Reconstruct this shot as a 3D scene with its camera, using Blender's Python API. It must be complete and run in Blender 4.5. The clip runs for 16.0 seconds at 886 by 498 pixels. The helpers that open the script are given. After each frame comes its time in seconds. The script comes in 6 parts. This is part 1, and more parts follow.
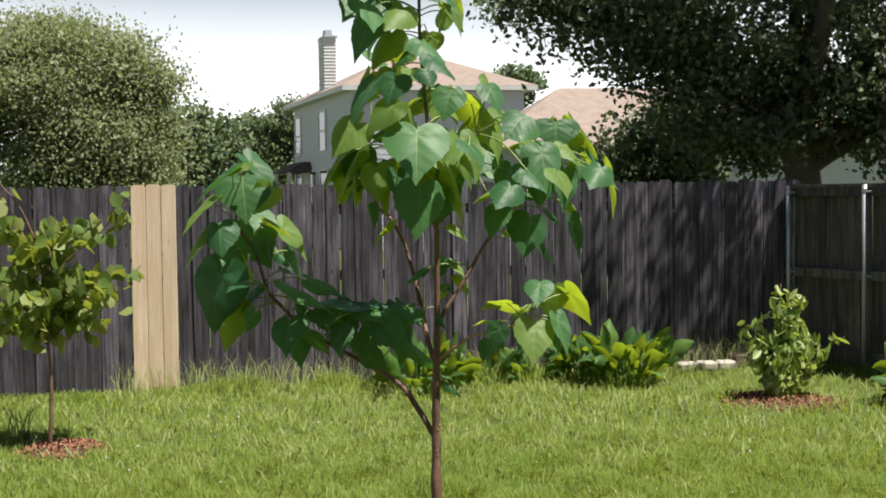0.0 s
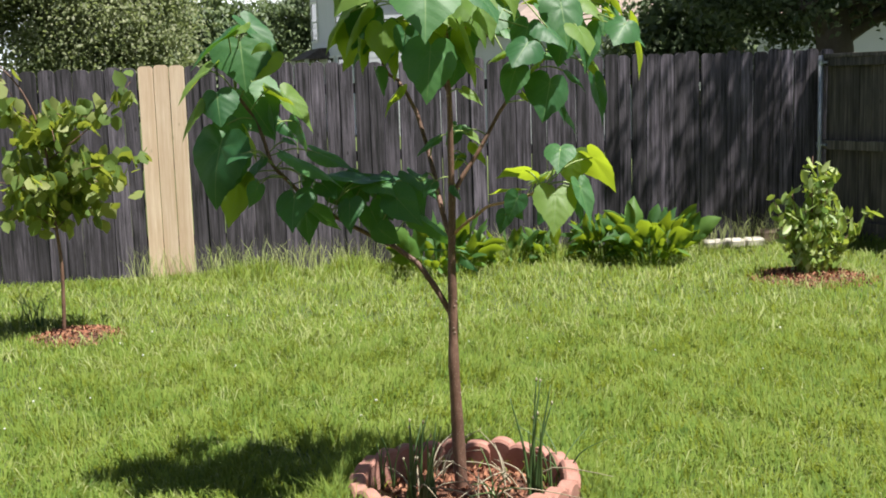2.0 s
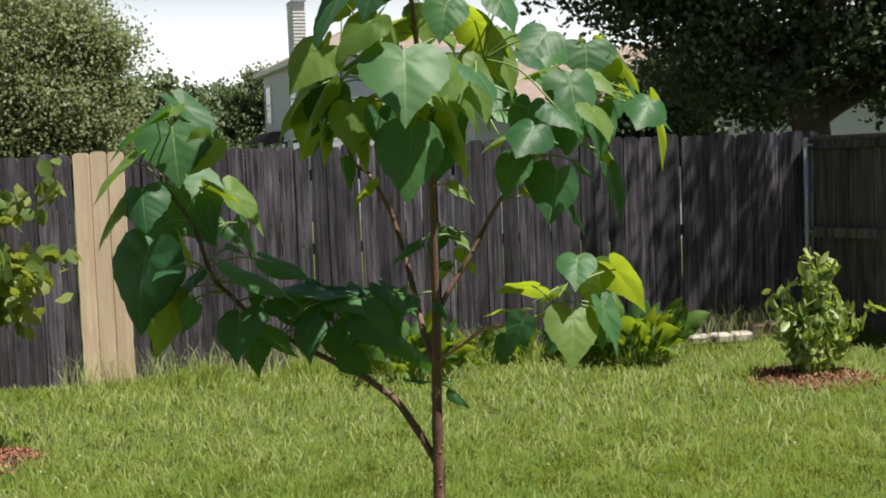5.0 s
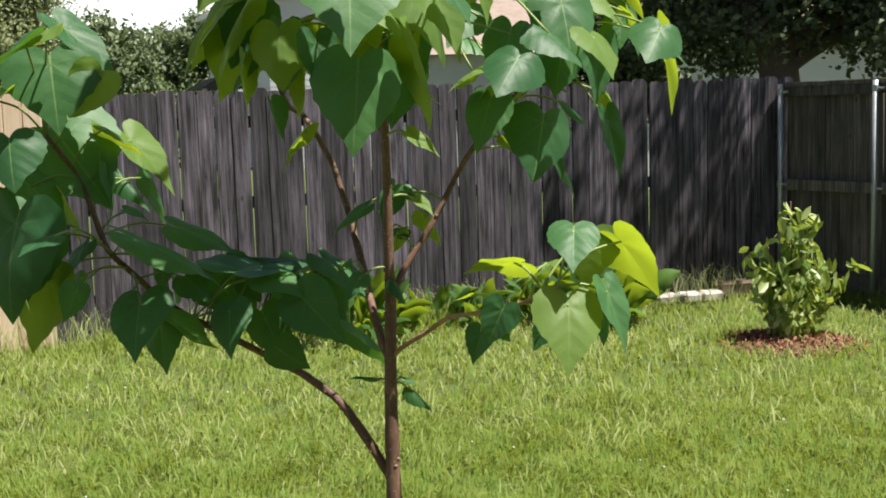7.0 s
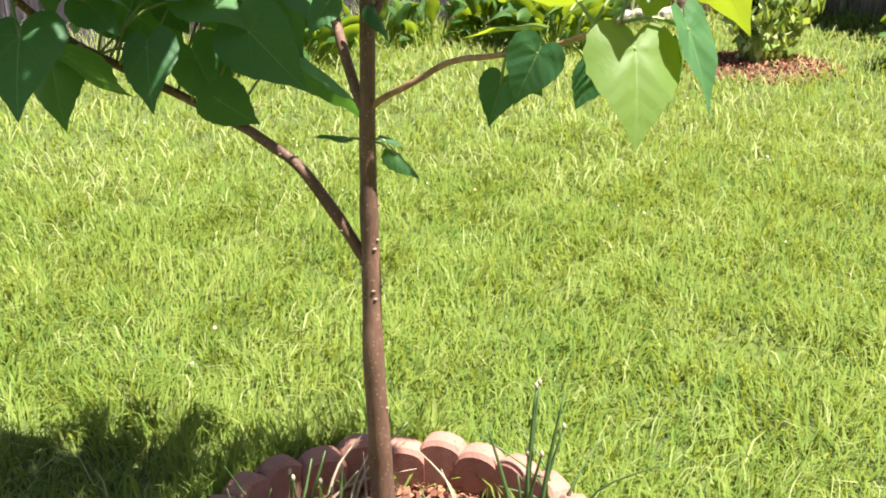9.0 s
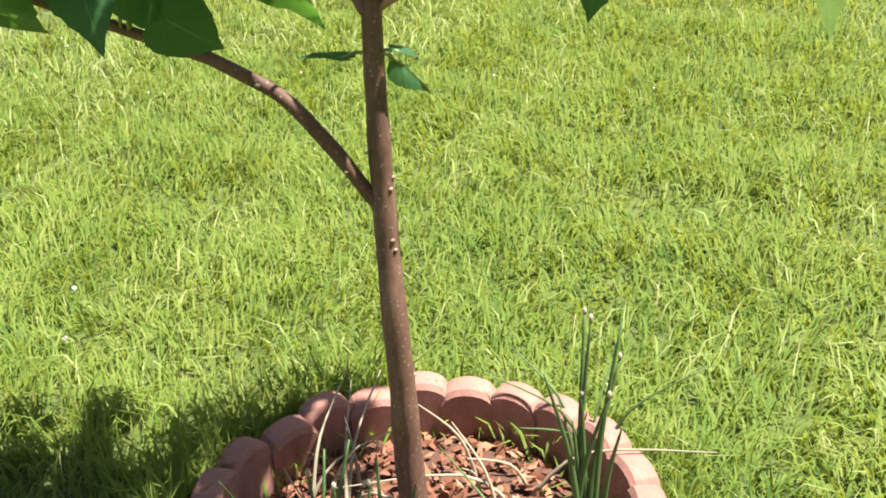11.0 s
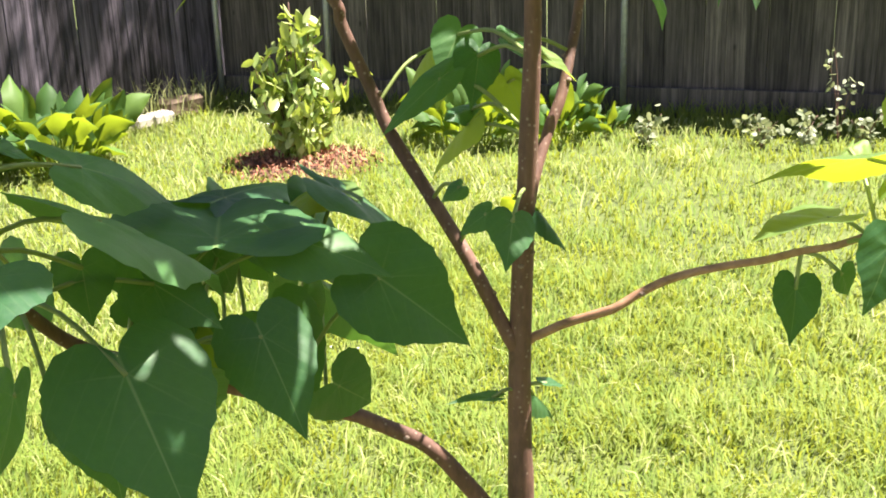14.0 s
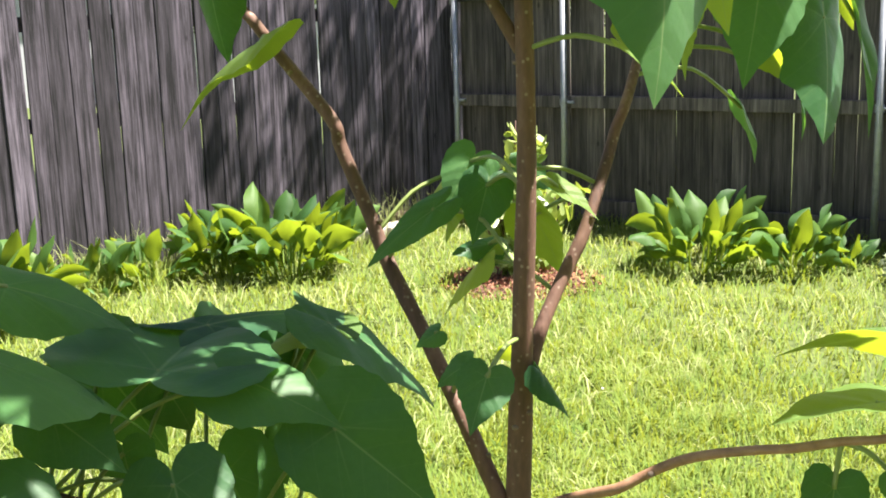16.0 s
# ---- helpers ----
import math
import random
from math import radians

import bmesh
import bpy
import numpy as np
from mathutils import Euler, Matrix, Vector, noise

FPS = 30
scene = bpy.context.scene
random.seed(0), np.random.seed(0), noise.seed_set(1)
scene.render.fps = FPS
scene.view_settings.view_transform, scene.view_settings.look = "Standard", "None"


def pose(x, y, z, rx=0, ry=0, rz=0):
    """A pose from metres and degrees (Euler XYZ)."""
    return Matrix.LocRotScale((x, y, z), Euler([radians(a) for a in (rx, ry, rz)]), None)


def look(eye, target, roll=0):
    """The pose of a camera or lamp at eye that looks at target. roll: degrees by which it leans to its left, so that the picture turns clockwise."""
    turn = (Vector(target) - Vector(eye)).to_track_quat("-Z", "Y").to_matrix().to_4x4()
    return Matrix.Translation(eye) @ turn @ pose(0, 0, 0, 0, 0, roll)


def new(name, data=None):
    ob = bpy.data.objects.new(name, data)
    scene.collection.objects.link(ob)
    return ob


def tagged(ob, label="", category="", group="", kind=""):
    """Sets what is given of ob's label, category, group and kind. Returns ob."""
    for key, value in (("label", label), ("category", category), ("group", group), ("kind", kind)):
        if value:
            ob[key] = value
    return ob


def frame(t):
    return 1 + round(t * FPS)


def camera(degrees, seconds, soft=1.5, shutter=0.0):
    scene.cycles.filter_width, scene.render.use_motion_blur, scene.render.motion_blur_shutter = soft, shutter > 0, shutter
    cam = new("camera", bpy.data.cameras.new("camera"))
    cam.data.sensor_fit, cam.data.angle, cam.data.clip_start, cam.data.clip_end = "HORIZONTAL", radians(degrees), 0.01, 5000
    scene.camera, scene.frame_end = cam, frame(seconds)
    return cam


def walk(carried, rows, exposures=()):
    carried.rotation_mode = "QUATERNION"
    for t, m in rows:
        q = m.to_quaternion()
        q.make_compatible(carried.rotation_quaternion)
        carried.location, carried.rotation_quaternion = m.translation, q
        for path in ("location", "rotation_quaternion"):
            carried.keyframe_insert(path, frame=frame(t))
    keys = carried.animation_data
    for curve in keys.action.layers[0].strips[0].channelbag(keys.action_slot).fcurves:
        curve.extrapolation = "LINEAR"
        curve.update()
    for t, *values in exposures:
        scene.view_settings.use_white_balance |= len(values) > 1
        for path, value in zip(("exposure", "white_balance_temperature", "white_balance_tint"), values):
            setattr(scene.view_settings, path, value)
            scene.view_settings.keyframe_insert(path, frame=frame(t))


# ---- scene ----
cam = camera(42.6, 16.0, 1.85)
PATH = [
    (0, (0.011, 0.832, 1.679), (0.241, 2.817, 1.591), -0.7),
    (0.5, (0.035, 0.835, 1.656), (0.256, 2.819, 1.525), -1.1),
    (1, (0.062, 0.855, 1.626), (0.271, 2.834, 1.433), -1.4),
    (1.5, (0.063, 0.966, 1.602), (0.261, 2.94, 1.351), -1.6),
    (2, (0.069, 1.09, 1.586), (0.253, 3.061, 1.303), -1.8),
    (2.5, (0.087, 1.187, 1.584), (0.256, 3.163, 1.326), -2.0),
    (3, (0.116, 1.295, 1.596), (0.272, 3.278, 1.393), -2.1),
    (3.5, (0.129, 1.427, 1.593), (0.293, 3.414, 1.434), -2.2),
    (4, (0.058, 1.59, 1.601), (0.268, 3.574, 1.459), -2.0),
    (6.3, (0.088, 2.344, 1.639), (0.416, 4.311, 1.486), -1.9),
    (6.5, (0.088, 2.412, 1.638), (0.43, 4.375, 1.465), -1.7),
    (7, (0.15, 2.618, 1.611), (0.503, 4.573, 1.374), -1.8),
    (7.5, (0.233, 2.805, 1.597), (0.573, 4.75, 1.278), -2.0),
    (8, (0.237, 2.954, 1.607), (0.568, 4.881, 1.186), -1.6),
    (8.5, (0.129, 3.168, 1.576), (0.57, 5.037, 1.017), -0.9),
    (9, (0.135, 3.303, 1.544), (0.589, 5.11, 0.818), -0.7),
    (9.5, (0.155, 3.496, 1.562), (0.585, 5.264, 0.731), -1.0),
    (9.7, (0.141, 3.578, 1.566), (0.58, 5.316, 0.678), -1.1),
    (11.8, (-0.396, 4.08, 1.486), (0.712, 5.46, 0.555), -2.3),
    (12, (-0.424, 4.138, 1.501), (0.718, 5.526, 0.625), -2.2),
    (12.5, (-0.539, 4.339, 1.543), (0.734, 5.679, 0.777), -0.4),
    (13, (-0.572, 4.450, 1.595), (0.787, 5.733, 0.884), -1.3),
    (13.5, (-0.581, 4.449, 1.617), (0.802, 5.736, 0.961), -1.5),
    (14, (-0.587, 4.421, 1.627), (0.807, 5.713, 1.004), -1.9),
    (14.5, (-0.592, 4.416, 1.625), (0.822, 5.688, 1.007), -2.2),
    (15, (-0.607, 4.405, 1.619), (0.819, 5.666, 1.006), -2.4),
    (15.5, (-0.513, 4.392, 1.623), (0.851, 5.746, 1.069), -3.0),
    (15.7, (-0.476, 4.300, 1.666), (0.799, 5.756, 1.162), -5.5),
    (16, (-0.226, 4.327, 1.605), (0.846, 5.964, 1.193), -1.8),
]
walk(cam, [(t, look(e, a, r)) for t, e, a, r in PATH],
     exposures=[(0, 0.46, 6500, 9), (1, 0.42, 6400, 7), (2, 0.76, 6300, 8), (3, 0.72, 6300, 8), (4, 0.28, 6400, 8), (6.5, 0.47, 6500, 8), (7, 0.66, 6500, 8), (7.5, 0.88, 6500, 8), (8, 0.87, 6500, 9),
                (8.6, 1.36, 6500, 10), (9.0, 1.47, 6600, 10), (9.4, 1.38, 6550, 10), (12, 1.33, 6500, 12), (12.5, 1.46, 6650, 16), (13, 1.60, 6850, 17), (14, 1.90, 6700, 18), (15.4, 1.90, 6650, 19), (16, 1.76, 6500, 13)])


# ---- world and sun ----
SUN = Vector((0.69, -0.46, 1.90)).normalized()
world = bpy.data.worlds.new("world")
scene.world = world
world.use_nodes = True
sky = world.node_tree.nodes.new("ShaderNodeTexSky")
sky.sky_type, sky.sun_disc = "NISHITA", False
sky.sun_elevation = math.asin(SUN.z)
sky.sun_rotation = math.atan2(SUN.x, SUN.y)
sky.dust_density, sky.air_density = 1.6, 1.0
# summer haze: the sky pales to white towards the horizon all round
wn, wl = world.node_tree.nodes, world.node_tree.links
w_dir = wn.new("ShaderNodeTexCoord")
w_sep = wn.new("ShaderNodeSeparateXYZ")
wl.new(w_dir.outputs["Generated"], w_sep.inputs[0])
w_ramp = wn.new("ShaderNodeValToRGB")
w_ramp.color_ramp.elements[0].position, w_ramp.color_ramp.elements[0].color = 0.08, (1, 1, 1, 1)
w_ramp.color_ramp.elements[1].position, w_ramp.color_ramp.elements[1].color = 0.22, (0, 0, 0, 1)
wl.new(w_sep.outputs[2], w_ramp.inputs[0])
w_mix = wn.new("ShaderNodeMix")
w_mix.data_type = "RGBA"
w_mix.inputs[7].default_value = (23.0, 23.3, 23.8, 1)
wl.new(w_ramp.outputs[0], w_mix.inputs["Factor"])
wl.new(sky.outputs[0], w_mix.inputs[6])
wl.new(w_mix.outputs[2], wn["Background"].inputs[0])
world.node_tree.nodes["Background"].inputs[1].default_value = 0.05
sun_data = bpy.data.lights.new("sun", "SUN")
sun_data.energy, sun_data.angle, sun_data.color = 6.5, radians(0.6), (1.0, 0.95, 0.86)
sun = new("sun", sun_data)
sun.matrix_world = look(SUN * 40, (0, 0, 0))


# ---- materials ----
def nodes_of(name):
    m = bpy.data.materials.new(name)
    m.use_nodes = True
    return m, m.node_tree.nodes, m.node_tree.links, m.node_tree.nodes["Principled BSDF"]


def ramp(n, l, fac, stops):
    r = n.new("ShaderNodeValToRGB")
    e = r.color_ramp.elements
    while len(e) < len(stops):
        e.new(0.5)
    for k, (p, c) in zip(e, stops):
        k.position, k.color = p, (*c, 1)
    l.new(fac, r.inputs[0])
    return r.outputs[0]


def noise_at(n, l, scale, detail=4, coords="Object", stretch=None, rough=0.6):
    t = n.new("ShaderNodeTexCoord")
    out = t.outputs[coords]
    if stretch:
        mp = n.new("ShaderNodeMapping")
        mp.inputs["Scale"].default_value = stretch
        l.new(out, mp.inputs[0])
        out = mp.outputs[0]
    x = n.new("ShaderNodeTexNoise")
    x.inputs["Scale"].default_value, x.inputs["Detail"].default_value, x.inputs["Roughness"].default_value = scale, detail, rough
    l.new(out, x.inputs["Vector"])
    return x.outputs["Fac"]


def mixed(n, l, a, b, fac, mode="MIX"):
    x = n.new("ShaderNodeMix")
    x.data_type, x.blend_type = "RGBA", mode
    for sock, v in ((x.inputs["Factor"], fac), (x.inputs[6], a), (x.inputs[7], b)):
        if isinstance(v, (int, float)):
            sock.default_value = v
        elif isinstance(v, tuple):
            sock.default_value = (*v, 1)
        else:
            l.new(v, sock)
    return x.outputs[2]


def maths(n, l, op, a, b=0.0):
    x = n.new("ShaderNodeMath")
    x.operation = op
    for sock, v in zip(x.inputs, (a, b)):
        if isinstance(v, (int, float)):
            sock.default_value = v
        else:
            l.new(v, sock)
    return x.outputs[0]


def bumped(n, l, p, height, strength, distance=0.01):
    b = n.new("ShaderNodeBump")
    b.inputs["Strength"].default_value, b.inputs["Distance"].default_value = strength, distance
    l.new(height, b.inputs["Height"])
    l.new(b.outputs[0], p.inputs["Normal"])


def plain(name, stops, scale=6.0, rough=0.8, bump=0.3, metal=0.0, stretch=None, distance=0.01, fine=60.0):
    m, n, l, p = nodes_of(name)
    a = noise_at(n, l, scale, 6, stretch=stretch)
    b = noise_at(n, l, fine, 3, stretch=stretch)
    f = maths(n, l, "ADD", maths(n, l, "MULTIPLY", a, 0.7), maths(n, l, "MULTIPLY", b, 0.3))
    l.new(ramp(n, l, f, stops), p.inputs["Base Color"])
    p.inputs["Roughness"].default_value, p.inputs["Metallic"].default_value = rough, metal
    bumped(n, l, p, f, bump, distance)
    return m


def wood(name, dark, light, knots=True, random_amount=0.5):
    """Upright boards: grain along z, varied from board to board."""
    m, n, l, p = nodes_of(name)
    info = n.new("ShaderNodeObjectInfo")
    t = n.new("ShaderNodeTexCoord")
    mp = n.new("ShaderNodeMapping")
    mp.inputs["Scale"].default_value = (1, 1, 0.035)
    off = n.new("ShaderNodeCombineXYZ")
    l.new(maths(n, l, "MULTIPLY", info.outputs["Random"], 40.0), off.inputs[0])
    l.new(maths(n, l, "MULTIPLY", info.outputs["Random"], 3.0), off.inputs[2])
    l.new(off.outputs[0], mp.inputs["Location"])
    l.new(t.outputs["Object"], mp.inputs[0])
    g = n.new("ShaderNodeTexNoise")
    g.inputs["Scale"].default_value, g.inputs["Detail"].default_value, g.inputs["Roughness"].default_value = 85, 6, 0.75
    l.new(mp.outputs[0], g.inputs["Vector"])
    mp2 = n.new("ShaderNodeMapping")
    mp2.inputs["Scale"].default_value = (1, 1, 0.3)
    l.new(off.outputs[0], mp2.inputs["Location"])
    l.new(t.outputs["Object"], mp2.inputs[0])
    s = n.new("ShaderNodeTexNoise")
    s.inputs["Scale"].default_value, s.inputs["Detail"].default_value = 7, 5
    l.new(mp2.outputs[0], s.inputs["Vector"])
    mp4 = n.new("ShaderNodeMapping")
    mp4.inputs["Scale"].default_value = (1, 1, 0.03)
    l.new(off.outputs[0], mp4.inputs["Location"])
    l.new(t.outputs["Object"], mp4.inputs[0])
    q = n.new("ShaderNodeTexNoise")
    q.inputs["Scale"].default_value, q.inputs["Detail"].default_value = 34, 3
    l.new(mp4.outputs[0], q.inputs["Vector"])
    f = maths(n, l, "ADD", maths(n, l, "MULTIPLY", g.outputs["Fac"], 0.42), maths(n, l, "ADD", maths(n, l, "MULTIPLY", s.outputs["Fac"], 0.24), maths(n, l, "MULTIPLY", q.outputs["Fac"], 0.34)))
    c = ramp(n, l, f, [(0.43, dark), (0.525, tuple(0.55 * a + 0.45 * b for a, b in zip(dark, light))), (0.61, light)])
    tone = maths(n, l, "ADD", maths(n, l, "MULTIPLY", info.outputs["Random"], random_amount), 1.0 - random_amount / 2)
    c = mixed(n, l, c, tone, 1.0, "MULTIPLY")
    if knots:
        v = n.new("ShaderNodeTexVoronoi")
        v.inputs["Scale"].default_value = 4.0
        mp3 = n.new("ShaderNodeMapping")
        mp3.inputs["Scale"].default_value = (1.6, 1, 0.8)
        l.new(off.outputs[0], mp3.inputs["Location"])
        l.new(t.outputs["Object"], mp3.inputs[0])
        l.new(mp3.outputs[0], v.inputs["Vector"])
        k = ramp(n, l, v.outputs["Distance"], [(0.04, (1, 1, 1)), (0.09, (0, 0, 0))])
        c = mixed(n, l, c, tuple(x * 0.35 for x in dark), maths(n, l, "MULTIPLY", k, 0.7))
    l.new(c, p.inputs["Base Color"])
    p.inputs["Roughness"].default_value = 0.85
    bumped(n, l, p, f, 0.5, 0.006)
    return m


def foliage(name, stops, glow, amount=0.35, rough=0.5, per="island", spec=0.5, patch=0.0, even=0.0):
    """Leaves: a varied upper colour, and light that comes through them."""
    m, n, l, p = nodes_of(name)
    if per == "island":
        r = n.new("ShaderNodeNewGeometry").outputs["Random Per Island"]
    else:
        r = n.new("ShaderNodeObjectInfo").outputs["Random"]
    big = noise_at(n, l, 1.3, 5)
    f = maths(n, l, "ADD", maths(n, l, "MULTIPLY", r, 0.62 - patch * 0.6), maths(n, l, "MULTIPLY", maths(n, l, "SUBTRACT", big, 0.12), 0.5))
    if patch:
        tufts = noise_at(n, l, 6.5, 3)
        f = maths(n, l, "ADD", f, maths(n, l, "MULTIPLY", maths(n, l, "SUBTRACT", tufts, 0.2), patch))
        small = noise_at(n, l, 24, 3)
        f = maths(n, l, "ADD", f, maths(n, l, "MULTIPLY", maths(n, l, "SUBTRACT", small, 0.5), patch * 1.3))
    l.new(ramp(n, l, f, stops), p.inputs["Base Color"])
    p.inputs["Roughness"].default_value = rough
    p.inputs["Specular IOR Level"].default_value = spec
    tr = n.new("ShaderNodeBsdfTranslucent")
    tr.inputs[0].default_value = (*glow, 1)
    if even:
        # a thick sward scatters light like a soft, level surface
        gn = n.new("ShaderNodeNewGeometry")
        lift = n.new("ShaderNodeVectorMath")
        lift.operation = "ADD"
        lift.inputs[1].default_value = (0, 0, even)
        l.new(gn.outputs["Normal"], lift.inputs[0])
        unit = n.new("ShaderNodeVectorMath")
        unit.operation = "NORMALIZE"
        l.new(lift.outputs[0], unit.inputs[0])
        l.new(unit.outputs[0], p.inputs["Normal"])
    mx = n.new("ShaderNodeMixShader")
    mx.inputs[0].default_value = amount
    l.new(p.outputs[0], mx.inputs[1])
    l.new(tr.outputs[0], mx.inputs[2])
    l.new(mx.outputs[0], n["Material Output"].inputs[0])
    return m


def veined_leaf(name, dark, light, glow, amount=0.3, sheen=0.06):
    """Large leaf: midrib and side veins by the leaf's own coordinates."""
    m, n, l, p = nodes_of(name)
    uv = n.new("ShaderNodeUVMap")
    sep = n.new("ShaderNodeSeparateXYZ")
    l.new(uv.outputs[0], sep.inputs[0])
    x, y = sep.outputs[0], sep.outputs[1]
    side = maths(n, l, "ABSOLUTE", x)
    mid = ramp(n, l, maths(n, l, "DIVIDE", side, maths(n, l, "SUBTRACT", 1.25, y)), [(0.004, (1, 1, 1)), (0.013, (0, 0, 0))])
    curl = maths(n, l, "MULTIPLY", maths(n, l, "POWER", side, 1.25), 1.05)
    saw = maths(n, l, "FRACT", maths(n, l, "ADD", maths(n, l, "MULTIPLY", maths(n, l, "SUBTRACT", y, curl), 4.2), 0.42))
    ribs = ramp(n, l, maths(n, l, "ABSOLUTE", maths(n, l, "SUBTRACT", saw, 0.5)), [(0.012, (1, 1, 1)), (0.045, (0, 0, 0))])
    fine = noise_at(n, l, 14, 5, coords="UV")
    info = n.new("ShaderNodeObjectInfo")
    tone = maths(n, l, "ADD", maths(n, l, "MULTIPLY", info.outputs["Random"], 0.6), maths(n, l, "MULTIPLY", fine, 0.4))
    c = ramp(n, l, tone, [(0.15, dark), (0.85, light)])
    fan = maths(n, l, "ABSOLUTE", maths(n, l, "SUBTRACT", side, maths(n, l, "MULTIPLY", maths(n, l, "ADD", y, 0.02), 0.78)))
    pair = maths(n, l, "MULTIPLY", ramp(n, l, fan, [(0.004, (1, 1, 1)), (0.014, (0, 0, 0))]), ramp(n, l, y, [(0.0, (1, 1, 1)), (0.42, (0, 0, 0))]))
    low = maths(n, l, "ABSOLUTE", maths(n, l, "ADD", y, maths(n, l, "MULTIPLY", side, 0.28)))
    pair = maths(n, l, "MAXIMUM", pair, maths(n, l, "MULTIPLY", ramp(n, l, low, [(0.003, (1, 1, 1)), (0.011, (0, 0, 0))]), ramp(n, l, side, [(0.02, (1, 1, 1)), (0.36, (0, 0, 0))])))
    veins = maths(n, l, "MAXIMUM", maths(n, l, "MULTIPLY", mid, 0.5), maths(n, l, "MAXIMUM", maths(n, l, "MULTIPLY", pair, 0.25), maths(n, l, "MULTIPLY", ribs, 0.06)))
    c = mixed(n, l, c, (0.30, 0.42, 0.16), veins)
    l.new(c, p.inputs["Base Color"])
    p.inputs["Roughness"].default_value = 0.5
    p.inputs["Specular IOR Level"].default_value = 0.34
    p.inputs["Sheen Weight"].default_value = sheen
    p.inputs["Sheen Roughness"].default_value = 0.45
    puff = maths(n, l, "ADD", maths(n, l, "MULTIPLY", maths(n, l, "ABSOLUTE", maths(n, l, "SUBTRACT", saw, 0.5)), 0.9), maths(n, l, "MULTIPLY", fine, 0.5))
    bumped(n, l, p, puff, 0.16, 0.008)
    tr = n.new("ShaderNodeBsdfTranslucent")
    l.new(mixed(n, l, glow, tuple(g * 0.45 for g in glow), veins), tr.inputs[0])
    mx = n.new("ShaderNodeMixShader")
    mx.inputs[0].default_value = amount
    l.new(p.outputs[0], mx.inputs[1])
    l.new(tr.outputs[0], mx.inputs[2])
    l.new(mx.outputs[0], n["Material Output"].inputs[0])
    return m


M_SOIL = plain("lawn_soil", [(0.3, (0.045, 0.065, 0.015)), (0.55, (0.075, 0.102, 0.021)), (0.75, (0.115, 0.135, 0.036))], 3.0, 0.95, 0.6, fine=45)
M_GRASS = foliage("grass", [(0.18, (0.045, 0.105, 0.02)), (0.42, (0.135, 0.208, 0.036)), (0.66, (0.21, 0.265, 0.056)), (0.95, (0.34, 0.345, 0.15))], (0.36, 0.42, 0.05), 0.42, 0.7, spec=0.2, patch=0.55, even=1.2)
M_STRAW = foliage("seed_heads", [(0.2, (0.20, 0.26, 0.06)), (0.8, (0.36, 0.38, 0.16))], (0.42, 0.46, 0.15), 0.35, 0.7, even=1.0)
M_FENCE = wood("weathered_cedar", (0.008, 0.007, 0.009), (0.160, 0.136, 0.172), True, 1.2)
M_FENCE_SIDE = wood("weathered_cedar_side", (0.034, 0.029, 0.026), (0.16, 0.138, 0.12), True, 0.8)
M_NEW = wood("new_cedar", (0.55, 0.39, 0.275), (0.73, 0.58, 0.45), True, 0.15)
M_WALL_SOUTH = plain("brown_blocker", [(0.3, (0.16, 0.10, 0.075)), (0.7, (0.27, 0.17, 0.13))], 9, 0.9, 0.4)
M_BARK_RED = plain("red_young_bark", [(0.3, (0.20, 0.105, 0.06)), (0.55, (0.34, 0.19, 0.11)), (0.8, (0.45, 0.28, 0.17))], 30, 0.55, 0.3, distance=0.003)
M_BLOCK = plain("brown_stone", [(0.3, (0.10, 0.07, 0.05)), (0.7, (0.22, 0.16, 0.11))], 14, 0.9, 0.6)
M_CLOVER = plain("white_clover", [(0.3, (0.55, 0.55, 0.46)), (0.7, (0.75, 0.75, 0.68))], 60, 0.8, 0.2)
M_STEEL = plain("galvanised_steel", [(0.3, (0.30, 0.32, 0.35)), (0.7, (0.46, 0.48, 0.51))], 20, 0.55, 0.1, 0.6)
M_BARK, bn, bl, bp = nodes_of("young_bark")
b_low, b_fine = noise_at(bn, bl, 12, 6, stretch=(1, 1, 0.5)), noise_at(bn, bl, 130, 4, stretch=(1, 1, 0.3))
b_mix = maths(bn, bl, "ADD", maths(bn, bl, "MULTIPLY", b_low, 0.6), maths(bn, bl, "MULTIPLY", b_fine, 0.4))
b_col = ramp(bn, bl, b_mix, [(0.32, (0.072, 0.038, 0.027)), (0.55, (0.165, 0.087, 0.060)), (0.75, (0.28, 0.175, 0.132))])
b_dots = bn.new("ShaderNodeTexVoronoi")
b_dots.inputs["Scale"].default_value = 95.0
bl.new(bn.new("ShaderNodeTexCoord").outputs["Object"], b_dots.inputs["Vector"])
b_spot = ramp(bn, bl, b_dots.outputs["Distance"], [(0.12, (1, 1, 1)), (0.22, (0, 0, 0))])
bl.new(mixed(bn, bl, b_col, (0.40, 0.31, 0.24), maths(bn, bl, "MULTIPLY", b_spot, 0.55)), bp.inputs["Base Color"])
bp.inputs["Roughness"].default_value = 0.7
bumped(bn, bl, bp, b_mix, 0.6, 0.004)
M_SCAR = plain("leaf_scar", [(0.3, (0.14, 0.09, 0.065)), (0.7, (0.28, 0.21, 0.155))], 60, 0.8, 0.3, distance=0.002)
M_STALK = plain("leaf_stalk", [(0.3, (0.16, 0.22, 0.06)), (0.7, (0.26, 0.32, 0.10))], 20, 0.5, 0.1)
M_LEAF = veined_leaf("heart_leaf", (0.012, 0.062, 0.026), (0.072, 0.172, 0.056), (0.20, 0.47, 0.045), 0.25, 0.03)
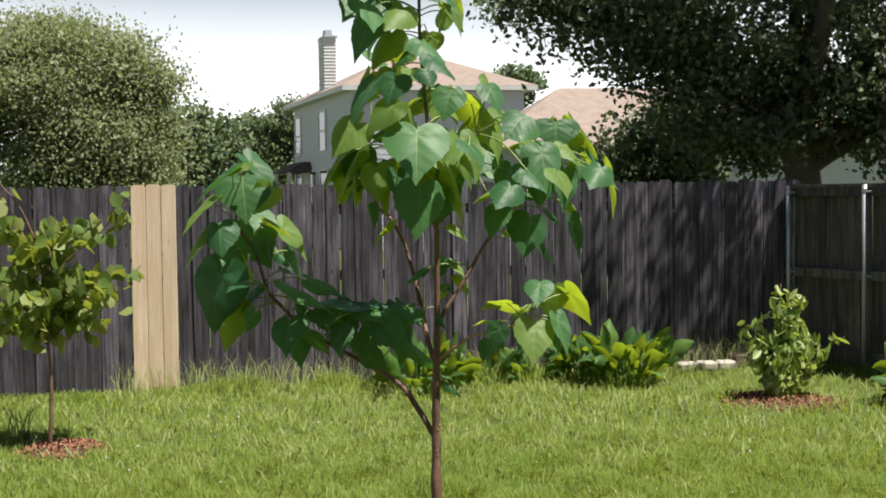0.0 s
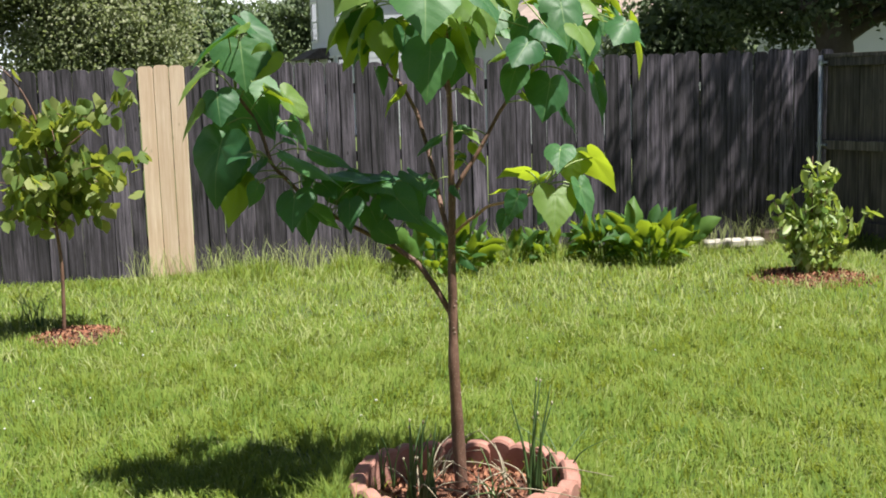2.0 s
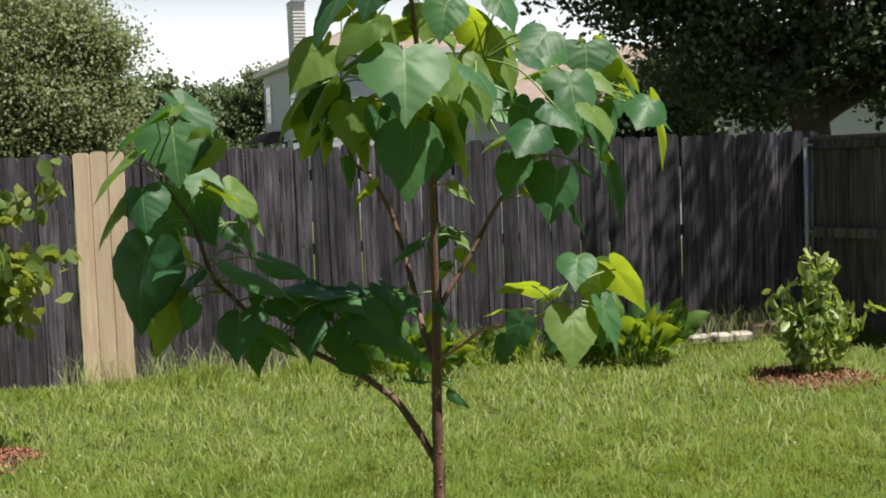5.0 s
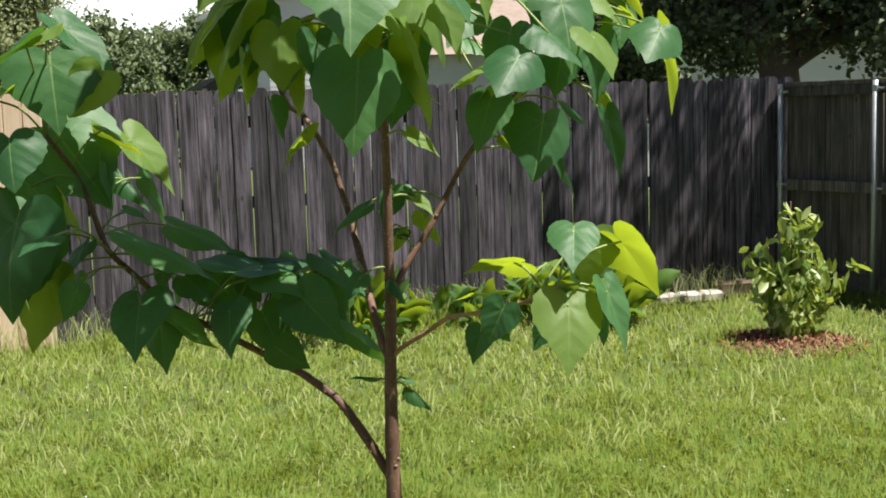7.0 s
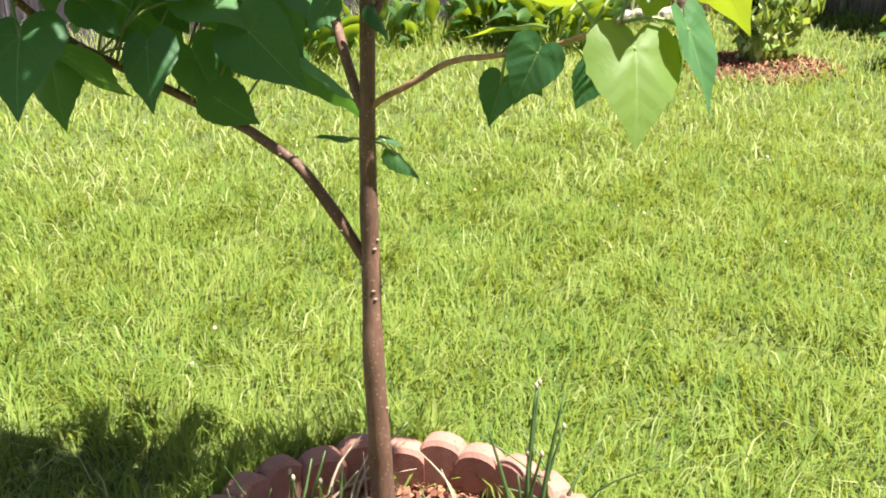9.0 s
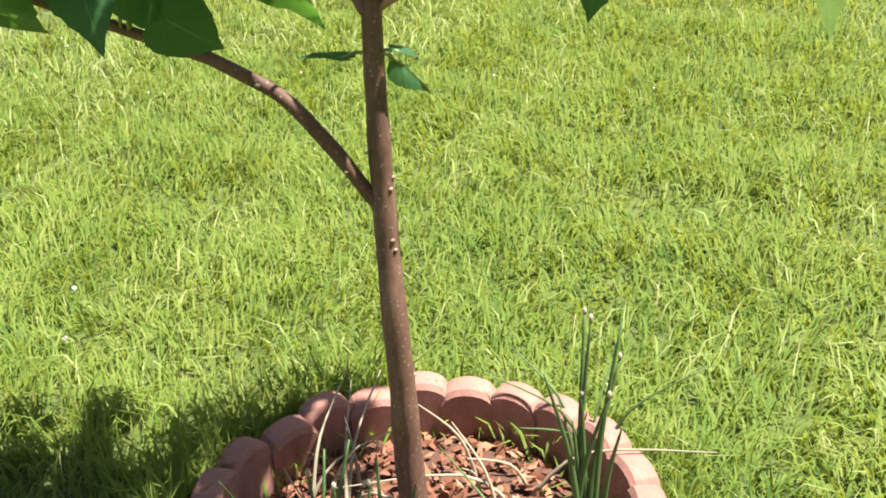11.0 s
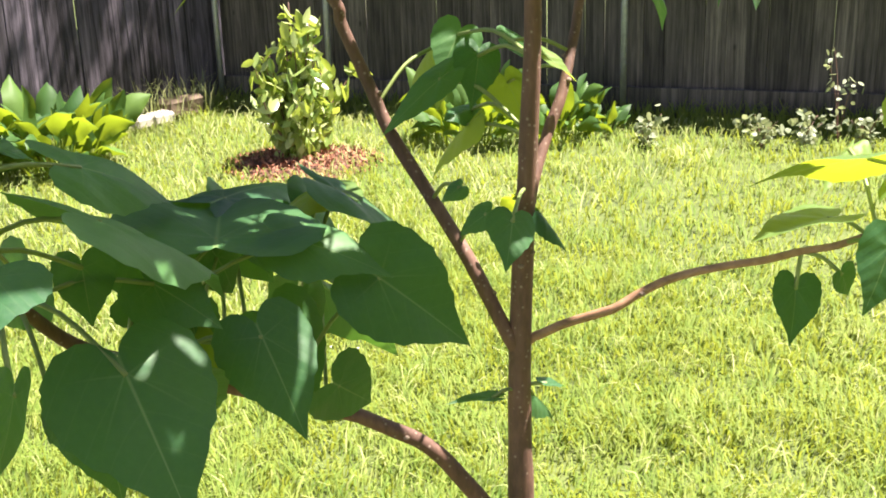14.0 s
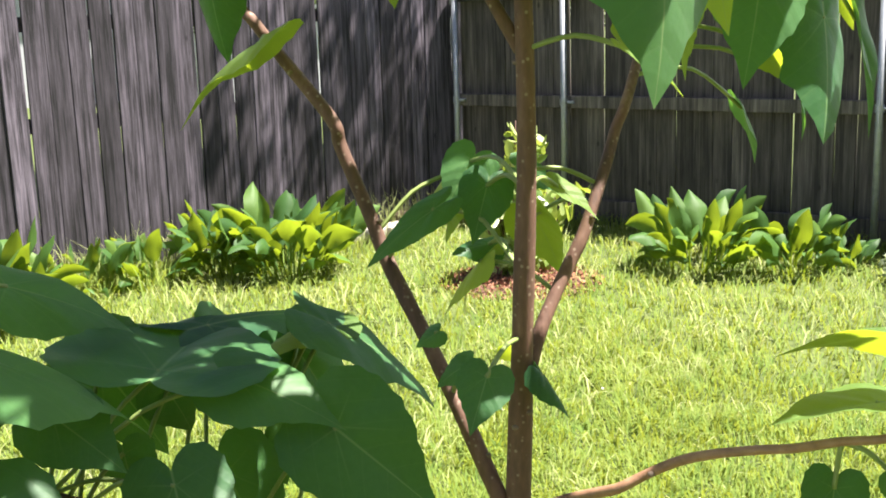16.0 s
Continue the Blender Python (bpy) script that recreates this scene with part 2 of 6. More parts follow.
# the same leaf in yellow-green, with backlight and sun put into its colour
M_LEAF_LIT = veined_leaf("lit_heart_leaf", (0.085, 0.16, 0.035), (0.16, 0.255, 0.06), (0.48, 0.60, 0.03), 0.45)
M_BRICK = plain("red_concrete", [(0.25, (0.20, 0.085, 0.065)), (0.5, (0.33, 0.16, 0.125)), (0.8, (0.44, 0.27, 0.22))], 9, 0.9, 0.5, distance=0.006, fine=150)
M_MULCH = foliage("mulch_chips", [(0.1, (0.06, 0.025, 0.016)), (0.5, (0.25, 0.095, 0.052)), (0.9, (0.42, 0.22, 0.13))], (0.2, 0.08, 0.04), 0.03, 0.9)
M_EARTH = plain("mulch_bed", [(0.3, (0.05, 0.026, 0.018)), (0.7, (0.15, 0.065, 0.04))], 12, 0.95, 0.8)
M_ONION = foliage("onion_grass", [(0.1, (0.05, 0.10, 0.03)), (0.9, (0.14, 0.22, 0.08))], (0.2, 0.35, 0.08), 0.25, 0.5)
M_DRY = foliage("dry_grass", [(0.1, (0.30, 0.26, 0.17)), (0.9, (0.55, 0.48, 0.36))], (0.4, 0.35, 0.2), 0.25, 0.8)
M_BROAD = foliage("broad_leaves", [(0.1, (0.018, 0.060, 0.018)), (0.6, (0.052, 0.12, 0.028)), (1.0, (0.13, 0.215, 0.04))], (0.46, 0.60, 0.03), 0.28, 0.55, per="object", spec=0.25)
M_SHRUB = foliage("shrub_leaves", [(0.1, (0.06, 0.13, 0.03)), (0.4, (0.23, 0.33, 0.09)), (0.8, (0.48, 0.53, 0.24))], (0.46, 0.56, 0.07), 0.36, 0.3)
M_SAPLING = foliage("sapling_leaves", [(0.1, (0.045, 0.09, 0.022)), (0.55, (0.125, 0.19, 0.045)), (0.95, (0.36, 0.35, 0.15))], (0.46, 0.52, 0.06), 0.36, 0.6, spec=0.3)
M_WEED = foliage("weed_leaves", [(0.1, (0.12, 0.17, 0.08)), (0.9, (0.34, 0.37, 0.24))], (0.4, 0.45, 0.2), 0.3, 0.5)
M_OAK = foliage("oak_leaves", [(0.1, (0.030, 0.048, 0.026)), (0.55, (0.070, 0.095, 0.045)), (1.0, (0.19, 0.21, 0.12))], (0.15, 0.21, 0.06), 0.2, 0.55, spec=0.4, even=0.5)
M_TREE_L = foliage("elm_leaves", [(0.15, (0.06, 0.085, 0.04)), (0.45, (0.165, 0.195, 0.085)), (0.8, (0.34, 0.35, 0.22))], (0.34, 0.40, 0.14), 0.45, 0.6, spec=0.4, even=1.0)
M_TREE_B = foliage("far_leaves", [(0.1, (0.04, 0.065, 0.03)), (0.6, (0.085, 0.12, 0.045)), (1.0, (0.15, 0.19, 0.07))], (0.18, 0.25, 0.06), 0.22, 0.6, even=0.7)
M_LIMB = plain("old_bark", [(0.3, (0.03, 0.024, 0.02)), (0.7, (0.09, 0.072, 0.06))], 6, 0.95, 0.7, stretch=(1, 1, 0.3))
M_SIDING = plain("house_siding", [(0.2, (0.40, 0.41, 0.44)), (0.8, (0.47, 0.48, 0.51))], 1.5, 0.7, 0.05)
M_TRIM = plain("white_trim", [(0.2, (0.50, 0.49, 0.48)), (0.8, (0.60, 0.59, 0.58))], 2, 0.6, 0.05)
M_ROOF = plain("tan_shingles", [(0.3, (0.20, 0.15, 0.125)), (0.7, (0.31, 0.245, 0.21))], 4, 0.95, 0.5, fine=14, distance=0.03)
M_REDWALL = plain("red_brick_wall", [(0.3, (0.16, 0.05, 0.04)), (0.7, (0.28, 0.09, 0.07))], 5, 0.9, 0.2)
M_STONE = plain("pale_stone", [(0.3, (0.40, 0.36, 0.31)), (0.7, (0.62, 0.57, 0.50))], 8, 0.9, 0.5)
m_glass, gn, gl, gp = nodes_of("window_glass")
gp.inputs["Base Color"].default_value, gp.inputs["Roughness"].default_value = (0.02, 0.025, 0.03, 1), 0.08


# ---- helpers for building ----
def mesh_object(name, bm, material, smooth=False):
    me = bpy.data.meshes.new(name)
    bm.to_mesh(me)
    bm.free()
    me.materials.append(material)
    if smooth:
        for f in me.polygons:
            f.use_smooth = True
    return new(name, me)


def part(name, bm, material, parent, label="", smooth=False):
    """One mesh under a thing or a part, its points given in the world."""
    ob = mesh_object(name, bm, material, smooth)
    attach(ob, parent)
    if label:
        tagged(ob, label)
    return ob


def attach(ob, parent):
    ob.parent = parent
    ob.matrix_parent_inverse = world_of(parent).inverted()


def world_of(ob):
    m = ob.matrix_basis.copy()
    if ob.parent:
        m = world_of(ob.parent) @ ob.matrix_parent_inverse @ m
    return m


def thing(name, x, y, z, label, category, group="", kind=""):
    e = new(name)
    e.empty_display_size = 0.1
    e.matrix_basis = pose(x, y, z)
    return tagged(e, label, category, group, kind)


def box(bm, x0, x1, y0, y1, z0, z1, m=None, bevel=0.0):
    r = bmesh.ops.create_cube(bm, size=1.0)["verts"]
    for v in r:
        v.co = Vector(((x0 + x1) / 2 + v.co.x * (x1 - x0), (y0 + y1) / 2 + v.co.y * (y1 - y0), (z0 + z1) / 2 + v.co.z * (z1 - z0)))
    if bevel:
        es = list({e for v in r for e in v.link_edges})
        r = bmesh.ops.bevel(bm, geom=es, offset=bevel, segments=1, affect="EDGES")["verts"]
    if m:
        bmesh.ops.transform(bm, matrix=m, verts=[v for v in r if v.is_valid])
    return bm


def tube(bm, pts, radii, sides=8, cap=True):
    """A tapered round tube along pts."""
    pts = [Vector(p) for p in pts]
    rings = []
    up = Vector((0.3, 0.9, 0.2)).normalized()
    for i, p in enumerate(pts):
        d = (pts[min(i + 1, len(pts) - 1)] - pts[max(i - 1, 0)]).normalized()
        a = d.cross(up)
        if a.length < 0.05:
            a = d.cross(Vector((1, 0, 0)))
        a.normalize()
        b = d.cross(a).normalized()
        rings.append([bm.verts.new(p + (a * math.cos(k * math.tau / sides) + b * math.sin(k * math.tau / sides)) * radii[i]) for k in range(sides)])
    for r, q in zip(rings, rings[1:]):
        for k in range(sides):
            bm.faces.new((r[k], r[(k + 1) % sides], q[(k + 1) % sides], q[k]))
    if cap:
        bm.faces.new(rings[0][::-1])
        bm.faces.new(rings[-1])
    return bm


def smooth_path(pts, n=4):
    """Catmull-Rom points between the given ones."""
    pts = [Vector(p) for p in pts]
    out = []
    for i in range(len(pts) - 1):
        p0, p1, p2, p3 = pts[max(i - 1, 0)], pts[i], pts[i + 1], pts[min(i + 2, len(pts) - 1)]
        for k in range(n):
            t = k / n
            out.append(0.5 * ((2 * p1) + (p2 - p0) * t + (2 * p0 - 5 * p1 + 4 * p2 - p3) * t * t + (3 * p1 - p0 - 3 * p2 + p3) * t ** 3))
    out.append(pts[-1])
    return out


def from_arrays(name, co, faces, material, smooth=False):
    """A mesh from numpy arrays: co (n, 3), faces a list of (m, k) arrays."""
    me = bpy.data.meshes.new(name)
    me.vertices.add(len(co))
    me.vertices.foreach_set("co", np.asarray(co, np.float32).ravel())
    loops = np.concatenate([f.ravel() for f in faces])
    sizes = np.concatenate([np.full(len(f), f.shape[1]) for f in faces])
    me.loops.add(len(loops))
    me.loops.foreach_set("vertex_index", loops.astype(np.int32))
    me.polygons.add(len(sizes))
    starts = np.concatenate([[0], np.cumsum(sizes)[:-1]])
    me.polygons.foreach_set("loop_start", starts.astype(np.int32))
    me.polygons.foreach_set("loop_total", sizes.astype(np.int32))
    if smooth:
        me.polygons.foreach_set("use_smooth", np.ones(len(sizes), bool))
    me.update()
    me.materials.append(material)
    return new(name, me)


RNG = np.random.default_rng(7)


def blades(name, x, y, z, height, width, lean, material, combed=0.0):
    """Blades of grass, one at each place: a bent strip that ends in a point."""
    n = len(x)
    a = RNG.uniform(0, math.tau, n)
    b = RNG.uniform(0, math.tau, n)
    if combed:
        flow = 2.6 * np.sin(x * 8.3 + 1.7 * np.sin(y * 6.9)) + 2.2 * np.sin(y * 7.1 + 1.4 * np.sin(x * 9.7 + 0.6))
        b = flow + (b - math.pi) * (1 - combed)
        a = b + math.pi / 2 + RNG.normal(0, 0.6, n)
    side = np.stack([np.cos(a), np.sin(a), np.zeros(n)], 1) * (width / 2)[:, None]
    out = np.stack([np.cos(b), np.sin(b), np.zeros(n)], 1) * (lean * height)[:, None]
    base = np.stack([x, y, z], 1)
    up = np.stack([np.zeros(n), np.zeros(n), height], 1)
    midp = base + up * 0.6 + out * 0.35
    tip = base + up * (1 - 0.35 * lean[:, None] ** 2) + out
    co = np.stack([base - side, base + side, midp + side * 0.8, midp - side * 0.8, tip], 1).reshape(-1, 3)
    i = np.arange(n)[:, None] * 5
    return from_arrays(name, co, [i + np.array([[0, 1, 2, 3]]), i + np.array([[3, 2, 4]])], material)


def leaf_cards(name, centres, size, material, droop=0.2, long=1.7, flat=None, ovate=False):
    """Small folded leaves at the given centres, turned at random."""
    n = len(centres)
    d = RNG.normal(size=(n, 3))
    d[:, 2] -= droop
    d /= np.linalg.norm(d, axis=1)[:, None]
    e = RNG.normal(size=(n, 3))
    if flat is not None:
        e = np.cross(d, np.array(flat) + 0.5 * e)
    e -= d * (e * d).sum(1)[:, None]
    e /= np.linalg.norm(e, axis=1)[:, None] + 1e-9
    nn = np.cross(d, e)
    s = size * RNG.uniform(0.65, 1.3, n)[:, None]
    c = np.asarray(centres)
    a, b = c - d * s * long / 2, c + d * s * long / 2
    if not ovate:
        l1, r1 = c - e * s * 0.5 - d * s * 0.1 + nn * s * 0.12, c + e * s * 0.5 - d * s * 0.1 + nn * s * 0.12
        co = np.stack([a, r1, b, l1], 1).reshape(-1, 3)
        i = np.arange(n)[:, None] * 4
        return from_arrays(name, co, [i + np.array([[0, 1, 2]]), i + np.array([[0, 2, 3]])], material)
    p1, p2 = c - d * s * long * 0.22 + nn * s * 0.10, c + d * s * long * 0.16 + nn * s * 0.12
    co = np.stack([a, p1 + e * s * 0.46, p2 + e * s * 0.42, b, p2 - e * s * 0.42, p1 - e * s * 0.46], 1).reshape(-1, 3)
    i = np.arange(n)[:, None] * 6
    return from_arrays(name, co, [i + np.array([[0, 1, 2, 3]]), i + np.array([[0, 3, 4, 5]])], material)


# ---- ground ----
def ground_sheet():
    bm = bmesh.new()
    bmesh.ops.create_grid(bm, x_segments=60, y_segments=60, size=1.0)
    for v in bm.verts:
        sx, sy = v.co.x, v.co.y
        v.co.x = 2 + math.copysign(abs(sx) ** 3.0, sx) * 900
        v.co.y = 6 + math.copysign(abs(sy) ** 3.0, sy) * 900
        v.co.z = 0.0
    return tagged(mesh_object("ground", bm, M_SOIL), "sunlit green lawn over dark soil", "lawn", kind="structure")


ground_sheet()
RING = Vector((0.51, 5.26, 0))


def scatter(n, x0, x1, y0, y1):
    return RNG.uniform(x0, x1, n), RNG.uniform(y0, y1, n)


BEDS = [(0.51, 5.26, 0.41), (-1.70, 8.72, 0.30), (3.78, 9.60, 0.38)]


def fence_y(x):
    return 11.05 + 0.1 * (x + 1.4)


def side_x(y):
    return 4.75 + 0.425 * (11.60 - y)


def lawn(name, n, x0, x1, y0, y1, h0, h1, w, keep=None):
    x, y = scatter(n, x0, x1, y0, y1)
    ok = (y < fence_y(x) - 0.03) & (x < side_x(y) - 0.05)
    for bx, by, br in BEDS:
        ok &= (x - bx) ** 2 + (y - by) ** 2 > (br * RNG.uniform(0.8, 1.12, n)) ** 2
    if keep is not None:
        ok &= keep(x, y)
    x, y = x[ok], y[ok]
    # tufts of longer and shorter grass
    tuft = 0.5 + 0.25 * (np.sin(x * 9.1 + 2 * np.sin(y * 5.3)) + np.sin(y * 8.3 + 2 * np.sin(x * 6.1 + 1.0)))
    h = RNG.uniform(h0, h1, len(x)) * (0.6 + 0.8 * tuft)
    wd = w * RNG.uniform(0.6, 1.3, len(x))
    lean = RNG.uniform(0.2, 1.25, len(x))
    ob = blades(name, x, y, np.zeros(len(x)), h, wd, lean, M_GRASS, 0.35)
    return tagged(ob, "sunlit lawn of fine mown green grass", "grass", kind="stuff")




def close_by(x, y):
    """1 in the stretch of lawn round the tree, fading out to 0 at its edges."""
    return np.clip(np.minimum(np.minimum(x + 2.1, 3.9 - x), np.minimum(y - 3.5, 8.9 - y)) / 1.1, 0, 1)


lawn("grass", 170000, -2.1, 3.9, 3.5, 8.9, 0.04, 0.095, 0.0062, lambda x, y: RNG.uniform(0, 1, len(x)) < close_by(x, y))
lawn("grass", 150000, -5, 8.5, 2.2, 11.8, 0.04, 0.09, 0.0085, lambda x, y: RNG.uniform(0, 1, len(x)) > close_by(x, y))
lawn("grass", 70000, -8.8, 9.5, -2.9, 2.2, 0.04, 0.09, 0.014)
lawn("grass", 30000, -8.8, -5, 2.2, 10.6, 0.04, 0.09, 0.012)


def loose_blades():
    n = 9000
    x, y = scatter(n, -1.6, 3.6, 3.9, 8.6)
    ok = (x - 0.51) ** 2 + (y - 5.26) ** 2 > 0.45 ** 2
    c = np.sin(x * 7.7 + 3 * np.sin(y * 4.1)) + np.sin(y * 6.9 + 2 * np.sin(x * 5.2)) > RNG.uniform(-1.6, 1.6, n)
    x, y = x[ok & c], y[ok & c]
    g = blades("loose_grass", x, y, np.zeros(len(x)), RNG.uniform(0.06, 0.12, len(x)), RNG.uniform(0.003, 0.0065, len(x)), RNG.uniform(0.7, 1.4, len(x)), M_STRAW, 0.5)
    tagged(g, "longer pale blades lying over the mown lawn", "grass", kind="stuff")


loose_blades()


def far_blades():
    n = 16000
    x, y = scatter(n, -4.5, 6.0, 7.6, 11.4)
    ok = (y < fence_y(x) - 0.05) & (x < side_x(y) - 0.1)
    c = np.sin(x * 5.7 + 3 * np.sin(y * 3.1)) + np.sin(y * 4.9 + 2 * np.sin(x * 4.2)) > RNG.uniform(-2.0, 1.4, n)
    x, y = x[ok & c], y[ok & c]
    g = blades("loose_grass", x, y, np.zeros(len(x)), RNG.uniform(0.07, 0.13, len(x)), RNG.uniform(0.005, 0.009, len(x)), RNG.uniform(0.5, 1.3, len(x)), M_STRAW)
    tagged(g, "pale blades over the lawn towards the fence", "grass", kind="stuff")


far_blades()


def fence_grass():
    n = 12000
    x = RNG.uniform(-5, 4.6, n)
    y = fence_y(x) - 0.03 - np.abs(RNG.normal(0, 0.24, n))
    ok = ~((x > 3.45) & (x < 4.5))
    x, y = x[ok], y[ok]
    n = len(x)
    rise = np.where(x < -1.7, 0.35, 0.62 + 0.42 * np.sin(x * 5.1 + 1.7 * np.sin(x * 2.3)))
    g = blades("tall_grass", x, y, np.zeros(n), RNG.uniform(0.07, 0.24, n) * rise, RNG.uniform(0.005, 0.010, n), RNG.uniform(0.3, 1.2, n), M_GRASS)
    tagged(g, "uncut taller grass along the foot of the fence", "grass", kind="stuff")
    n = 1300
    x = RNG.uniform(-1.7, 4.6, n)
    y = fence_y(x) - 0.05 - np.abs(RNG.normal(0, 0.15, n))
    g = blades("seed_grass", x, y, np.zeros(n), RNG.uniform(0.2, 0.4, n), RNG.uniform(0.003, 0.007, n), RNG.uniform(0.2, 0.9, n), M_STRAW)
    tagged(g, "pale dry seeding grass along the fence", "grass", kind="stuff")
    n = 3500
    y = RNG.uniform(5.0, 11.6, n)
    x = side_x(y) - 0.04 - np.abs(RNG.normal(0, 0.13, n))
    g = blades("tall_grass", x, y, np.zeros(n), RNG.uniform(0.06, 0.2, n), RNG.uniform(0.005, 0.011, n), RNG.uniform(0.1, 0.9, n), M_GRASS)
    tagged(g, "uncut grass at the foot of the side fence", "grass", kind="stuff")


fence_grass()


# ---- fences ----
def picket_mesh(name, w, h, th, material, dog=0.035):
    """An upright board with clipped top corners; origin at the foot's middle."""
    bm = bmesh.new()
    pts = [(-w / 2, 0), (w / 2, 0), (w / 2, h - dog), (w / 2 - dog * 0.35, h - dog * 0.3), (w / 2 - dog, h), (-w / 2 + dog, h), (-w / 2 + dog * 0.35, h - dog * 0.3), (-w / 2, h - dog)]
    worn = 0.0035
    a = [bm.verts.new((x * (1 - 2 * worn / w), 0, z)) for x, z in pts]
    c = [bm.verts.new((x, 0.009, z)) for x, z in pts]
    b = [bm.verts.new((x, th, z)) for x, z in pts]
    bm.faces.new(a)
    bm.faces.new(b[::-1])
    for i in range(len(pts)):
        j = (i + 1) % len(pts)
        bm.faces.new((a[i], c[i], c[j], a[j]))
        bm.faces.new((c[i], b[i], b[j], c[j]))
    bmesh.ops.recalc_face_normals(bm, faces=bm.faces)
    me = bpy.data.meshes.new(name)
    bm.to_mesh(me)
    bm.free()
    me.materials.append(material)
    return me


def back_fence():
    f = thing("wall_north", 1, fence_y(1), 0, "weathered grey cedar picket fence with clipped board tops", "fence", kind="structure")
    rnd = random.Random(3)
    widths = (0.122, 0.136, 0.140)
    old = [picket_mesh("picket", w, 1.83, 0.016, M_FENCE) for w in widths]
    fresh = picket_mesh("picket", 0.1255, 1.832, 0.017, M_NEW, 0.028)
    ang = math.degrees(math.atan(0.1))
    slots = [(-1.558 + 0.1285 * k, 0.127, True) for k in range(3)]
    x = -1.562
    while x > -9:
        w = rnd.choice(widths)
        slots.append((x - w, w, False))
        x -= w + rnd.choice((-0.002, -0.001, -0.001, 0.0, 0.0, 0.0, 0.002))
    x = -1.170
    while x < 4.76:
        w = rnd.choice(widths)
        slots.append((x, w, False))
        x += w + rnd.choice((-0.002, -0.001, -0.001, 0.0, 0.0, 0.0, 0.002))
    for x, w, new_one in slots:
        me = fresh if new_one else old[widths.index(w)]
        cx = x + w / 2
        ob = new("picket", me)
        dy = -0.016 if new_one else rnd.uniform(-0.010, 0.008)
        ob.matrix_basis = pose(cx, fence_y(cx) + dy, rnd.uniform(-0.02, 0.015) if not new_one else rnd.uniform(0, 0.012), 0, rnd.uniform(-0.5, 0.5) if not new_one else 0.15, ang + rnd.uniform(-2.5, 2.5))
        attach(ob, f)
        if new_one:
            tagged(ob, "new unweathered tan cedar picket")
    bm = bmesh.new()
    for z in (0.28, 0.95, 1.55):
        box(bm, -9.1, 4.74, 0.03, 0.068, z, z + 0.089)
    for v in bm.verts:
        v.co.y += fence_y(v.co.x)
    part("rail", bm, M_FENCE, f)


back_fence()


def side_fence():
    f = thing("wall_east", side_x(8), 8, 0, "grey wooden fence with rails on its inner face and steel posts", "fence", kind="structure")
    rnd = random.Random(5)
    me = [picket_mesh("picket", w, 1.735, 0.016, M_FENCE_SIDE) for w in (0.136, 0.14)]
    d = Vector((-0.425, 1, 0)).normalized()
    ang = math.degrees(math.atan2(d.y, d.x))
    a = Vector((side_x(11.63), 11.63, 0))
    s = 0.05
    while s < 11.4:
        p = a - d * s
        ob = new("picket", rnd.choice(me))
        ob.matrix_basis = pose(p.x + 0.05 + rnd.uniform(-0.004, 0.004), p.y, rnd.uniform(-0.01, 0.02), 0, rnd.uniform(-0.4, 0.4), ang + 180)
        attach(ob, f)
        s += 0.136 + rnd.choice((-0.002, -0.001, -0.001, 0.0, 0.0, 0.001))
    m = Matrix.Translation(a) @ Matrix.Rotation(math.atan2(-d.y, -d.x), 4, "Z")
    for z, h, t in ((0.88, 0.089, 0.036), (1.66, 0.089, 0.036), (0.06, 0.16, 0.03)):
        bm = bmesh.new()
        box(bm, 0.02, 11, -t - 0.002, -0.002, z, z + h, m, 0.004)
        part("kickboard" if z < 0.1 else "rail", bm, M_FENCE_SIDE, f)
    bm = bmesh.new()
    box(bm, 0.0, 11.0, -0.05, 0.06, 1.74, 1.778, m, 0.004)
    part("top_cap", bm, M_FENCE_SIDE, f, "weathered top board of the fence")
    for s in (0.03, 0.95, 3.14, 5.34, 7.54):
        bm = bmesh.new()
        p = a - d * s + Vector((-0.055, -0.02, 0))
        tube(bm, [p, p + Vector((0, 0, 1.765))], (0.023, 0.023), 12)
        part("post", bm, M_STEEL, f, "round galvanised steel post", True)
        for z in (0.925, 1.70):
            bm = bmesh.new()
            q = p + Vector((0, 0, z))
            tube(bm, [q - Vector((0, 0, 0.025)), q + Vector((0, 0, 0.025))], (0.029, 0.029), 12)
            tube(bm, [q - d * 0.01, q - d * 0.08], (0.012, 0.012), 8)
            part("bracket", bm, M_STEEL, f, "steel pipe bracket")


side_fence()


def slab(x0, x1, y):
    bm = bmesh.new()
    box(bm, x0, x1, y - 0.07, y + 0.07, 0.0, 0.09, None, 0.02)
    ob = mesh_object("edging_stone", bm, M_STONE)
    return tagged(ob, "pale stone edging block in the grass by the fence", "stone", "edging stones")


for sx in (3.47, 3.67, 3.87):
    slab(sx, sx + 0.19, 11.33 + 0.1 * (sx - 3.5))


def stone_block(x, y):
    bm = bmesh.new()
    box(bm, x - 0.17, x + 0.17, y - 0.08, y + 0.08, 0.0, 0.15, None, 0.03)
    for v in bm.verts:
        v.co += Vector((noise.noise(v.co * 9), noise.noise(v.co * 9 + Vector((5, 0, 0))), noise.noise(v.co * 9 + Vector((0, 5, 0))))) * 0.02
    tagged(mesh_object("stone_block", bm, M_BLOCK), "rough brown stone block at the foot of the fence", "stone")


stone_block(4.22, 11.47)


# ---- house ----
def prism(bm, base, top):
    a = [bm.verts.new(p) for p in base]
    b = [bm.verts.new(p) for p in top]
    bm.faces.new(a[::-1])
    bm.faces.new(b)
    n = len(a)
    for i in range(n):
        bm.faces.new((a[i], a[(i + 1) % n], b[(i + 1) % n], b[i]))


